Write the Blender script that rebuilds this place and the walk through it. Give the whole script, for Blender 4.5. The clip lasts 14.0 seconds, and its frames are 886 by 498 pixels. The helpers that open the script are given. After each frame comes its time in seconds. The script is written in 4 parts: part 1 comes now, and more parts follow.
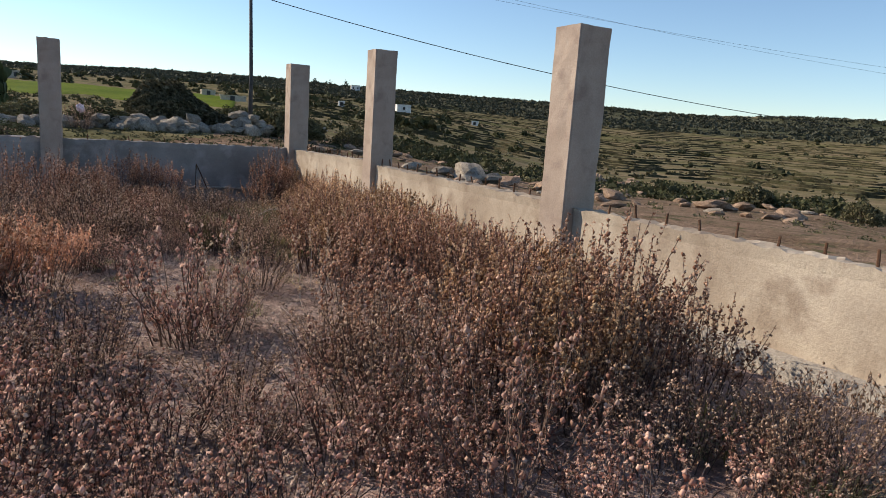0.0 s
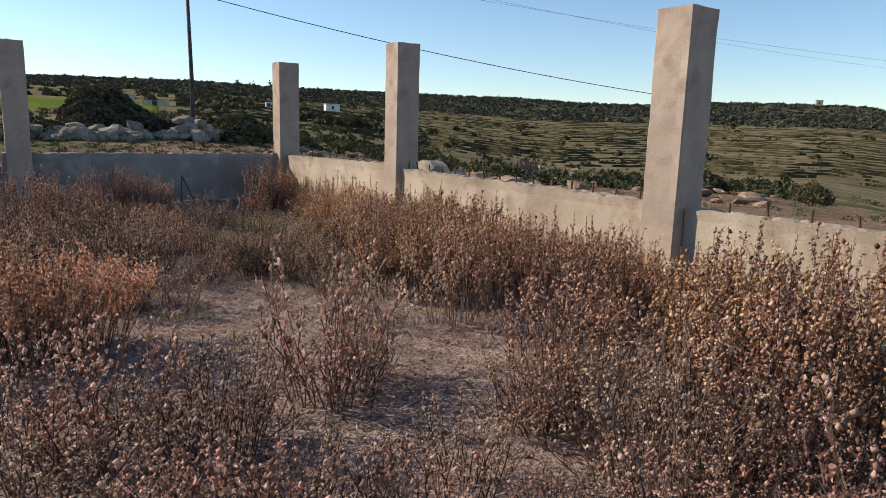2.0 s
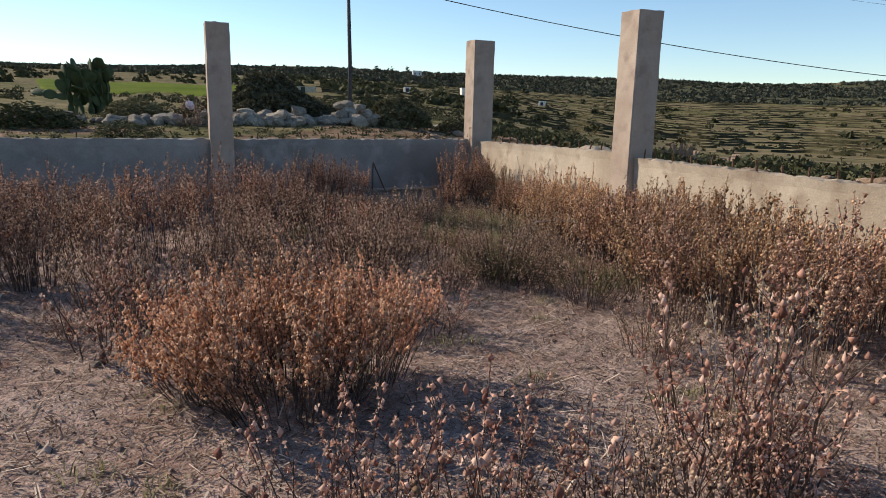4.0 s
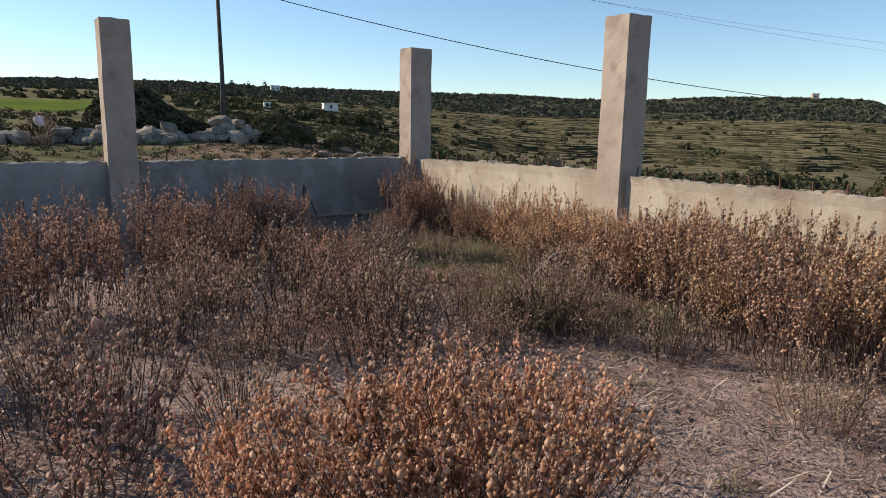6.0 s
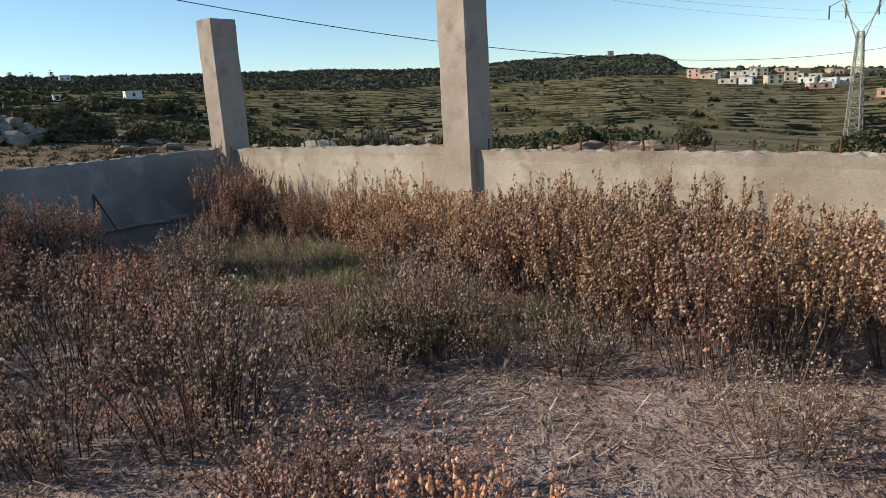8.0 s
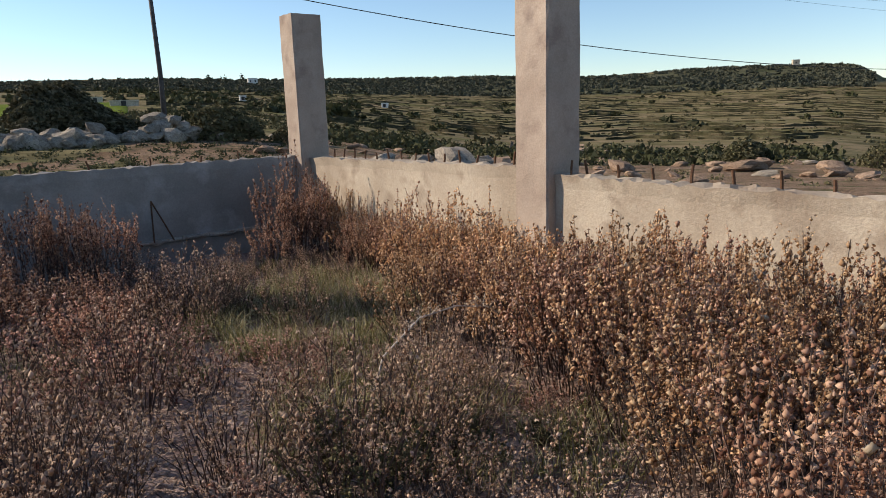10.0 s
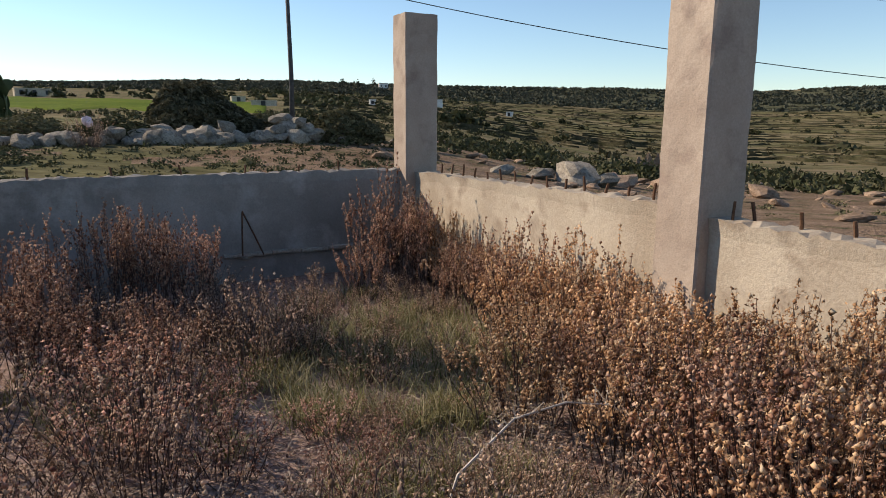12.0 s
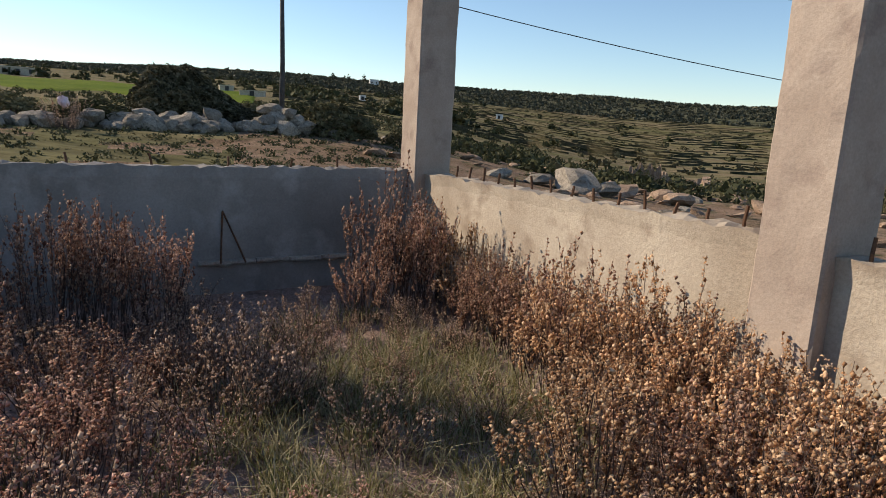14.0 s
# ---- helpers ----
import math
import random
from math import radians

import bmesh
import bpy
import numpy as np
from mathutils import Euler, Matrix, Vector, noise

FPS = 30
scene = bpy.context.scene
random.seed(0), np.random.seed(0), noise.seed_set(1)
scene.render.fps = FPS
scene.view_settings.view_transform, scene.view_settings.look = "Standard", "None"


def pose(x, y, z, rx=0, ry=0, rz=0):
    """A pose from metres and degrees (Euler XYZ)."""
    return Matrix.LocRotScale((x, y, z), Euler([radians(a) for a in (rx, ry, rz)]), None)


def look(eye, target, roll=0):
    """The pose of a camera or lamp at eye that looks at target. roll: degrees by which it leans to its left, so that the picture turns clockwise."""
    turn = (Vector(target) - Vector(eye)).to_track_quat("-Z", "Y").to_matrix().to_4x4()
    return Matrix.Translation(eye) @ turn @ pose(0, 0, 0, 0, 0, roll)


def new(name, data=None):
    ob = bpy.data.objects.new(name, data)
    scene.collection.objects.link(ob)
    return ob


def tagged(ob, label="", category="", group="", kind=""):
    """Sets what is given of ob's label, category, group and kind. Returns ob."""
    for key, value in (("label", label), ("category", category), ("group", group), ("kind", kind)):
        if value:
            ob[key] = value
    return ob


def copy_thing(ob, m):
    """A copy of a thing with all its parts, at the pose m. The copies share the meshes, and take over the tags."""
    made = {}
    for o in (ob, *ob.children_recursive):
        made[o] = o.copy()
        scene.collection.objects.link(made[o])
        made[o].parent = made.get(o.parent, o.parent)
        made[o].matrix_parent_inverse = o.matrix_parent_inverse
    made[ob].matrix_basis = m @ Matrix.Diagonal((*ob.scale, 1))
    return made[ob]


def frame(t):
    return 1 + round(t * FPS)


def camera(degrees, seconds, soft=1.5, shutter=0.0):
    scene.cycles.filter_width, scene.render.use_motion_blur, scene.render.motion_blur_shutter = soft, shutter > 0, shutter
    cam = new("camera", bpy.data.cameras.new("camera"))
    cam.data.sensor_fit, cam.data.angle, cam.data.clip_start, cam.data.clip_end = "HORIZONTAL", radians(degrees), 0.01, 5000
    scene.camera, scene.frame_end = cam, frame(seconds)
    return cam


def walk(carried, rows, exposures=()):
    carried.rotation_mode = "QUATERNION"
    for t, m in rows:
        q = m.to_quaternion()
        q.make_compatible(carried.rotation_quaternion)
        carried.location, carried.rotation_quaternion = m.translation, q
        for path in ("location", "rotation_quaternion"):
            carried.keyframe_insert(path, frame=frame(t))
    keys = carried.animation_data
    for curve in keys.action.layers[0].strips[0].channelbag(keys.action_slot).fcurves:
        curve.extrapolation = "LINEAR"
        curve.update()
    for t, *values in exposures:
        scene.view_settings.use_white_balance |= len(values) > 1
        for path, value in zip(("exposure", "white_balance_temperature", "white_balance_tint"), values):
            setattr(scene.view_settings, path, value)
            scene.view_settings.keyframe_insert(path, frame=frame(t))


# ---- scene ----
cam = camera(66.6, 14.0, soft=0.9)

PATH = [
    (0, (-2.326, -12.425, 1.415), (-1.527, -10.625, 1.065), 3.87),
    (0.5, (-2.597, -12.124, 1.412), (-1.69, -10.362, 1.142), 2.41),
    (1, (-2.77, -11.847, 1.411), (-1.832, -10.108, 1.102), 1.25),
    (1.5, (-2.905, -11.527, 1.402), (-1.999, -9.78, 1.043), 0.19),
    (2, (-3.205, -11.251, 1.372), (-2.232, -9.539, 1.022), 1.74),
    (2.5, (-3.419, -11.019, 1.372), (-2.764, -9.173, 0.968), 0.59),
    (2.7, (-3.529, -10.835, 1.346), (-3.092, -8.921, 0.963), -0.08),
    (4.8, (-3.945, -9.381, 1.322), (-3.085, -7.618, 0.931), 2.57),
    (5, (-4.049, -9.23, 1.292), (-3.136, -7.48, 0.965), 2.1),
    (5.5, (-4.236, -8.867, 1.302), (-3.306, -7.145, 0.891), 2.18),
    (6, (-4.361, -8.461, 1.308), (-3.375, -6.758, 0.953), 1.02),
    (6.5, (-4.532, -8.133, 1.34), (-3.352, -6.56, 0.972), -0.65),
    (7, (-4.498, -7.95, 1.328), (-3.198, -6.468, 0.99), 0.74),
    (7.5, (-4.174, -7.785, 1.348), (-2.742, -6.431, 1.011), -0.77),
    (7.7, (-4.046, -7.724, 1.338), (-2.634, -6.362, 0.949), -1.92),
    (9.8, (-2.65, -7.214, 1.313), (-1.562, -5.595, 0.871), -1.37),
    (10, (-2.51, -7.128, 1.31), (-1.503, -5.447, 0.911), -1.83),
    (10.5, (-2.336, -7.019, 1.343), (-1.445, -5.269, 0.964), 0.12),
    (11, (-2.245, -6.893, 1.357), (-1.382, -5.106, 1.108), 1.07),
    (11.5, (-2.144, -6.601, 1.367), (-1.291, -4.817, 1.064), 0.15),
    (12, (-2.044, -6.359, 1.353), (-1.339, -4.525, 0.982), 0.43),
    (12.5, (-2.038, -6.181, 1.35), (-1.434, -4.312, 0.974), 1.72),
    (13, (-2.067, -5.87, 1.354), (-1.283, -4.07, 0.976), -1.07),
    (13.5, (-2.03, -5.712, 1.329), (-1.226, -3.93, 0.904), 1.64),
    (14, (-1.952, -5.444, 1.309), (-1.2, -3.627, 0.939), 3.24),
]
walk(cam, [(t, look(eye, target, roll)) for t, eye, target, roll in PATH], exposures=((0.0, 0.55, 6850, 10), (5.0, 0.58, 6800, 8), (6.5, 0.5, 6600, 6), (7.5, 0.46, 6400, 3), (8.6, 0.48, 6500, 5), (10.0, 0.56, 6900, 10), (14.0, 0.55, 7050, 10)))

# world and sun
SUN_EL, SUN_AZ = 28.0, -46.5
world = bpy.data.worlds.new("sky")
scene.world = world
world.use_nodes = True
sky = world.node_tree.nodes.new("ShaderNodeTexSky")
sky.sky_type, sky.sun_disc = "NISHITA", False
sky.sun_elevation, sky.sun_rotation = radians(SUN_EL), radians(SUN_AZ)
sky.altitude = 600
sky.air_density, sky.dust_density, sky.ozone_density = 1.0, 0.0, 3.8
bg = world.node_tree.nodes["Background"]
bg.inputs["Strength"].default_value = 0.112
world.node_tree.links.new(sky.outputs["Color"], bg.inputs["Color"])
sun = new("sun", bpy.data.lights.new("sun", "SUN"))
sun.data.energy, sun.data.angle, sun.data.color = 4.6, radians(0.5), (1.0, 0.875, 0.73)
sd = Vector((math.sin(radians(SUN_AZ)) * math.cos(radians(SUN_EL)), math.cos(radians(SUN_AZ)) * math.cos(radians(SUN_EL)), math.sin(radians(SUN_EL))))
sun.matrix_world = look(sd * 50, (0, 0, 0))


# ---------------------------------------------------------------- materials
def surface(name, dark, light, third, scale=3.0, fine=40.0, rough=0.9, bump=0.4, depth=0.01, stretch=(1, 1, 1), amount=0.35, vary=0.0, spin=0.0, grain=(0.72, 1.22)):
    """Broad stains, a third colour in patches, fine grain and relief, in metres of the object's own space."""
    m = bpy.data.materials.new(name)
    m.use_nodes = True
    nt = m.node_tree
    N, L = nt.nodes, nt.links
    bsdf = N["Principled BSDF"]
    bsdf.inputs["Roughness"].default_value = rough
    bsdf.inputs["Specular IOR Level"].default_value = 0.02 if rough >= 0.9 else 0.25
    tc = N.new("ShaderNodeTexCoord")
    mp = N.new("ShaderNodeMapping")
    mp.vector_type = "TEXTURE"
    mp.inputs["Scale"].default_value, mp.inputs["Rotation"].default_value = stretch, (0, 0, radians(spin))
    L.new(tc.outputs["Object"], mp.inputs["Vector"])

    def tex(sc, detail, rg=0.6):
        n = N.new("ShaderNodeTexNoise")
        n.inputs["Scale"].default_value, n.inputs["Detail"].default_value, n.inputs["Roughness"].default_value = sc, detail, rg
        L.new(mp.outputs["Vector"], n.inputs["Vector"])
        return n

    def ramp(n, a, b):
        r = N.new("ShaderNodeMapRange")
        r.inputs["From Min"].default_value, r.inputs["From Max"].default_value = a, b
        L.new(n.outputs["Fac"], r.inputs["Value"])
        return r.outputs["Result"]

    def mix(f, a, b, kind="MIX"):
        x = N.new("ShaderNodeMix")
        x.data_type, x.blend_type = "RGBA", kind
        for sock, v in ((x.inputs[0], f), (x.inputs[6], a), (x.inputs[7], b)):
            if isinstance(v, (tuple, float)):
                sock.default_value = (*v, 1) if isinstance(v, tuple) else v
            else:
                L.new(v, sock)
        return x.outputs[2]

    broad, patch, fleck = tex(scale, 6), tex(scale * 2.7, 4), tex(fine, 4, 0.7)
    col = mix(ramp(broad, 0.35, 0.65), dark, light)
    pf = N.new("ShaderNodeMath")
    pf.operation = "MULTIPLY"
    L.new(ramp(patch, 0.52, 0.68), pf.inputs[0])
    pf.inputs[1].default_value = amount * 2
    col = mix(pf.outputs[0], col, third)
    g = N.new("ShaderNodeMapRange")
    g.inputs["From Min"].default_value, g.inputs["From Max"].default_value = 0.3, 0.7
    g.inputs["To Min"].default_value, g.inputs["To Max"].default_value = grain
    L.new(fleck.outputs["Fac"], g.inputs["Value"])
    col = mix(1.0, col, g.outputs["Result"], "MULTIPLY")
    if vary:
        oi = N.new("ShaderNodeObjectInfo")
        hv = N.new("ShaderNodeHueSaturation")
        mr = N.new("ShaderNodeMapRange")
        mr.inputs["To Min"].default_value, mr.inputs["To Max"].default_value = 1 - vary, 1 + vary
        L.new(oi.outputs["Random"], mr.inputs["Value"])
        L.new(mr.outputs["Result"], hv.inputs["Value"])
        L.new(col, hv.inputs["Color"])
        col = hv.outputs["Color"]
    L.new(col, bsdf.inputs["Base Color"])
    add = N.new("ShaderNodeMath")
    add.operation = "ADD"
    L.new(fleck.outputs["Fac"], add.inputs[0])
    L.new(broad.outputs["Fac"], add.inputs[1])
    bp = N.new("ShaderNodeBump")
    bp.inputs["Strength"].default_value, bp.inputs["Distance"].default_value = bump, depth
    L.new(add.outputs[0], bp.inputs["Height"])
    L.new(bp.outputs["Normal"], bsdf.inputs["Normal"])
    return m


def foliage(name, colours, through_light=0.35, rough=0.75):
    """Leaves, each island with its own shade out of the given colours, letting some light through."""
    m = bpy.data.materials.new(name)
    m.use_nodes = True
    nt = m.node_tree
    N, L = nt.nodes, nt.links
    bsdf, out = N["Principled BSDF"], N["Material Output"]
    bsdf.inputs["Roughness"].default_value = rough
    bsdf.inputs["Specular IOR Level"].default_value = 0.08
    geo, oi = N.new("ShaderNodeNewGeometry"), N.new("ShaderNodeObjectInfo")
    cr = N.new("ShaderNodeValToRGB")
    els = cr.color_ramp.elements
    while len(els) < len(colours):
        els.new(0.5)
    for k, c in enumerate(colours):
        els[k].position, els[k].color = k / (len(colours) - 1), (*c, 1)
    L.new(geo.outputs["Random Per Island"], cr.inputs["Fac"])
    hv, mr = N.new("ShaderNodeHueSaturation"), N.new("ShaderNodeMapRange")
    mr.inputs["To Min"].default_value, mr.inputs["To Max"].default_value = 0.75, 1.25
    L.new(oi.outputs["Random"], mr.inputs["Value"])
    L.new(mr.outputs["Result"], hv.inputs["Value"])
    L.new(cr.outputs["Color"], hv.inputs["Color"])
    L.new(hv.outputs["Color"], bsdf.inputs["Base Color"])
    tr, mx = N.new("ShaderNodeBsdfTranslucent"), N.new("ShaderNodeMixShader")
    L.new(hv.outputs["Color"], tr.inputs["Color"])
    mx.inputs[0].default_value = through_light
    L.new(bsdf.outputs[0], mx.inputs[1])
    L.new(tr.outputs[0], mx.inputs[2])
    L.new(mx.outputs[0], out.inputs["Surface"])
    return m


M_COLUMN = surface("column_concrete", (0.315, 0.25, 0.205), (0.43, 0.355, 0.295), (0.26, 0.20, 0.17), 1.8, 70, 0.92, 0.3, 0.007, grain=(0.86, 1.1))
# Sunlit and shaded copies of the wall render, light and shade in their colour
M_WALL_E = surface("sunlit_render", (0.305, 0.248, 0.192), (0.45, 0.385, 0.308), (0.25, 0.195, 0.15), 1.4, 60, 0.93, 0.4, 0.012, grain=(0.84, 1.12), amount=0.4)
M_WALL_N = surface("shaded_grey_render", (0.19, 0.175, 0.16), (0.29, 0.27, 0.25), (0.36, 0.34, 0.32), 1.3, 60, 0.93, 0.25, 0.006, grain=(0.88, 1.1), amount=0.3)
M_FOOT = surface("footing_concrete", (0.34, 0.31, 0.27), (0.45, 0.41, 0.36), (0.27, 0.23, 0.2), 4, 60, 0.95, 0.7, 0.015)
M_SOIL = surface("yard_soil", (0.32, 0.215, 0.182), (0.53, 0.40, 0.35), (0.19, 0.135, 0.105), 2.6, 45, 0.97, 1.0, 0.05, amount=0.35, grain=(0.55, 1.35))
M_ROCK = surface("limestone", (0.22, 0.19, 0.155), (0.36, 0.315, 0.26), (0.11, 0.095, 0.072), 2.5, 12, 0.95, 0.8, 0.04, vary=0.25)
M_REDROCK = surface("reddish_rock", (0.25, 0.17, 0.12), (0.36, 0.26, 0.19), (0.13, 0.10, 0.07), 2.0, 12, 0.95, 0.8, 0.04, vary=0.25)
M_RUST = surface("rusty_steel", (0.07, 0.035, 0.02), (0.15, 0.075, 0.04), (0.04, 0.025, 0.02), 20, 200, 0.8, 0.4, 0.002)
M_POLE = surface("weathered_pole", (0.05, 0.05, 0.05), (0.10, 0.09, 0.085), (0.15, 0.14, 0.13), 3, 60, 0.85, 0.4, 0.005)
M_STEEL = surface("galvanised_steel", (0.20, 0.185, 0.155), (0.30, 0.28, 0.24), (0.15, 0.13, 0.11), 2, 30, 0.6, 0.2, 0.004)
M_WIRE = surface("black_cable", (0.03, 0.03, 0.03), (0.05, 0.05, 0.05), (0.04, 0.04, 0.04), 2, 30, 0.7, 0.1, 0.001)
M_PLASTER = surface("white_plaster", (0.62, 0.60, 0.56), (0.78, 0.76, 0.72), (0.5, 0.47, 0.42), 0.5, 6, 0.9, 0.3, 0.02)
M_PINKWALL = surface("pink_plaster", (0.45, 0.27, 0.20), (0.58, 0.38, 0.29), (0.4, 0.28, 0.2), 0.5, 6, 0.9, 0.3, 0.02)
M_TANWALL = surface("tan_plaster", (0.42, 0.36, 0.27), (0.52, 0.45, 0.35), (0.36, 0.29, 0.22), 0.5, 6, 0.9, 0.3, 0.02)
M_OPENING = surface("dark_opening", (0.03, 0.03, 0.03), (0.05, 0.05, 0.05), (0.04, 0.04, 0.04), 1, 8, 0.5, 0.1, 0.01)
M_BAG = surface("thin_pink_plastic", (0.70, 0.50, 0.56), (0.80, 0.66, 0.70), (0.85, 0.8, 0.8), 8, 40, 0.45, 0.5, 0.02)
M_FIELD = surface("young_crop", (0.075, 0.115, 0.012), (0.12, 0.15, 0.02), (0.06, 0.085, 0.012), 0.06, 1.5, 0.95, 0.6, 0.2)
# stalks darker than real, so the colour carries the shade inside the shrubs
M_STEM = surface("darkened_dry_stem", (0.06, 0.039, 0.031), (0.12, 0.08, 0.064), (0.20, 0.145, 0.12), 6, 60, 0.85, 0.3, 0.002, vary=0.2)
M_PALE = surface("bleached_stem", (0.36, 0.31, 0.27), (0.5, 0.45, 0.40), (0.28, 0.23, 0.2), 8, 60, 0.85, 0.3, 0.002)
M_LITTER = foliage("dry_litter", [(0.05, 0.032, 0.025), (0.24, 0.165, 0.125), (0.55, 0.45, 0.37), (0.10, 0.065, 0.05)], 0.1)
M_RED = foliage("red_brown_husk", [(0.13, 0.058, 0.042), (0.41, 0.225, 0.15), (0.70, 0.48, 0.35), (0.22, 0.108, 0.078)], 0.34)
M_GOLD = foliage("golden_husk", [(0.20, 0.10, 0.054), (0.54, 0.325, 0.18), (0.80, 0.585, 0.385), (0.33, 0.178, 0.098)], 0.38)
M_ORANGE = foliage("orange_husk", [(0.30, 0.14, 0.08), (0.64, 0.36, 0.22), (0.84, 0.58, 0.42), (0.44, 0.22, 0.13)], 0.42)
M_THIN = foliage("pinkish_husk", [(0.20, 0.09, 0.07), (0.50, 0.28, 0.21), (0.74, 0.53, 0.43), (0.28, 0.14, 0.105)], 0.36)
M_GREYLEAF = foliage("grey_brown_leaf", [(0.15, 0.085, 0.058), (0.40, 0.265, 0.185), (0.68, 0.51, 0.39), (0.22, 0.14, 0.085)], 0.34)
M_FLUFF = foliage("pale_seed_tuft", [(0.42, 0.31, 0.20), (0.57, 0.46, 0.33), (0.48, 0.32, 0.22)], 0.4)
M_GRASS = foliage("dry_grass", [(0.10, 0.095, 0.035), (0.23, 0.20, 0.095), (0.47, 0.41, 0.27), (0.09, 0.11, 0.032)], 0.35)
M_LEAF = foliage("dark_green_leaf", [(0.032, 0.038, 0.018), (0.062, 0.068, 0.032), (0.10, 0.10, 0.052), (0.05, 0.048, 0.028)], 0.12)
M_OLIVE = foliage("olive_scrub_leaf", [(0.05, 0.05, 0.027), (0.10, 0.095, 0.048), (0.17, 0.15, 0.085), (0.08, 0.07, 0.04)], 0.15)
# far leaves lightened and greyed: distance haze painted into their colour
M_FARWOOD = foliage("hazed_far_wood_leaf", [(0.058, 0.064, 0.046), (0.085, 0.09, 0.064), (0.115, 0.116, 0.082)], 0.08)
M_MOUND = foliage("grey_green_leaf", [(0.05, 0.048, 0.028), (0.095, 0.088, 0.05), (0.20, 0.18, 0.12), (0.07, 0.064, 0.037)], 0.14)
M_CACTUS = surface("cactus_pad", (0.05, 0.07, 0.03), (0.08, 0.10, 0.04), (0.10, 0.09, 0.05), 4, 40, 0.7, 0.4, 0.01)

# ground of the hills: scrub green, brown earth, dark growth, at several sizes, with bare risers
M_LAND = surface("open_land", (0.112, 0.106, 0.048), (0.200, 0.156, 0.096), (0.055, 0.058, 0.028), 0.075, 0.8, 0.97, 0.9, 0.5, stretch=(1, 6, 1), amount=0.42, spin=45, grain=(0.5, 1.4))
M_EARTH = surface("reddish_earth", (0.17, 0.115, 0.075), (0.28, 0.195, 0.14), (0.085, 0.088, 0.042), 0.55, 9.0, 0.97, 1.0, 0.12, amount=0.45, grain=(0.55, 1.35))
M_WOODLAND = surface("wooded_hillside", (0.060, 0.066, 0.036), (0.105, 0.100, 0.062), (0.040, 0.045, 0.026), 0.03, 0.5, 0.97, 0.9, 0.6, amount=0.4, grain=(0.5, 1.4))


# ---------------------------------------------------------------- small builders
def mesh_from(name, verts, faces, mat, smooth=False):
    me = bpy.data.meshes.new(name)
    me.from_pydata([tuple(v) for v in verts], [], faces)
    me.materials.append(mat)
    if smooth:
        me.polygons.foreach_set("use_smooth", [True] * len(me.polygons))
    me.update()
    return me


def part(name, bm, material, parent, label=""):
    if isinstance(bm, bmesh.types.BMesh):
        me = bpy.data.meshes.new(name)
        bm.to_mesh(me)
        bm.free()
        me.materials.append(material)
    else:
        me = bm
    ob = new(name, me)
    ob.parent = parent
    return tagged(ob, label)


def single(name, me, label, category, group="", m=None, kind=""):
    ob = new(name, me)
    if m is not None:
        ob.matrix_basis = m
    return tagged(ob, label, category, group, kind)


def tube(points, r0, r1, sides=5):
    """Vertices and faces of a tapered tube along points."""
    verts, faces = [], []
    n = len(points)
    for k, p in enumerate(points):
        a = Vector(points[max(k - 1, 0)])
        b = Vector(points[min(k + 1, n - 1)])
        d = (b - a).normalized()
        u = d.orthogonal().normalized()
        w = d.cross(u)
        r = r0 + (r1 - r0) * k / (n - 1)
        for s in range(sides):
            q = 2 * math.pi * s / sides
            verts.append(Vector(p) + (u * math.cos(q) + w * math.sin(q)) * r)
    for k in range(n - 1):
        for s in range(sides):
            t = (s + 1) % sides
            faces.append((k * sides + s, k * sides + t, (k + 1) * sides + t, (k + 1) * sides + s))
    faces.append(tuple(range(sides - 1, -1, -1)))
    faces.append(tuple((n - 1) * sides + s for s in range(sides)))
    return verts, faces


def join(chunks):
    verts, faces = [], []
    for v, f in chunks:
        o = len(verts)
        verts.extend(v)
        faces.extend(tuple(i + o for i in q) for q in f)
    return verts, faces


def wob(x, y, s=0):
    """Cheap smooth noise for arrays, about -1 to 1."""
    return (np.sin(x * 1.0 + 1.7 * s + 1.3 * np.sin(y * 0.7 + s)) + np.sin(y * 1.3 + 2.1 * s + 1.1 * np.sin(x * 0.9 - s)) + np.sin((x + y) * 1.9 + 0.6 * s) * 0.6) / 2.6


# ---------------------------------------------------------------- the land
EYE0 = np.array((-2.5, -8.0, 1.35))
BEAR = np.array([-180, -60, -30, -13, -9, -4, 0.5, 3.5, 9, 15, 22, 31, 36, 40, 48, 55, 61.2, 62.3, 62.9, 63.6, 64.6, 70, 77, 84, 100, 140, 180.0])
RIDGE = np.array([1.5, 1.8, 2.2, 2.32, 2.42, 2.72, 3.05, 3.15, 3.08, 2.95, 2.82, 2.72, 2.62, 2.5, 2.52, 2.58, 2.42, 2.2, 1.8, 1.35, 1.1, 0.85, 0.3, -0.2, -0.5, 0.5, 1.5])
RAD = np.log(np.array([12, 18, 27, 40, 60, 100, 150, 250, 400, 560.0]))
NORTH = np.array([-6.2, -3.6, -1.5, -0.6, -0.1, 0.55, 1.15, 1.7, 2.3])
EAST = np.array([-6.9, -5.9, -5.0, -4.4, -3.9, -2.9, -1.9, -0.3, 1.0])
VALLEY = np.array([-6.9, -6.3, -6.0, -5.8, -5.45, -4.5, -3.2, -1.2, -0.1])


TERRACE = 12.0


def terrace_offset(b):
    """How far the terrace edges swing in and out along the slope."""
    return 11 * wob(b * 0.13, b * 0.06, 1) + 3 * wob(b * 0.55, b * 0.2, 2)


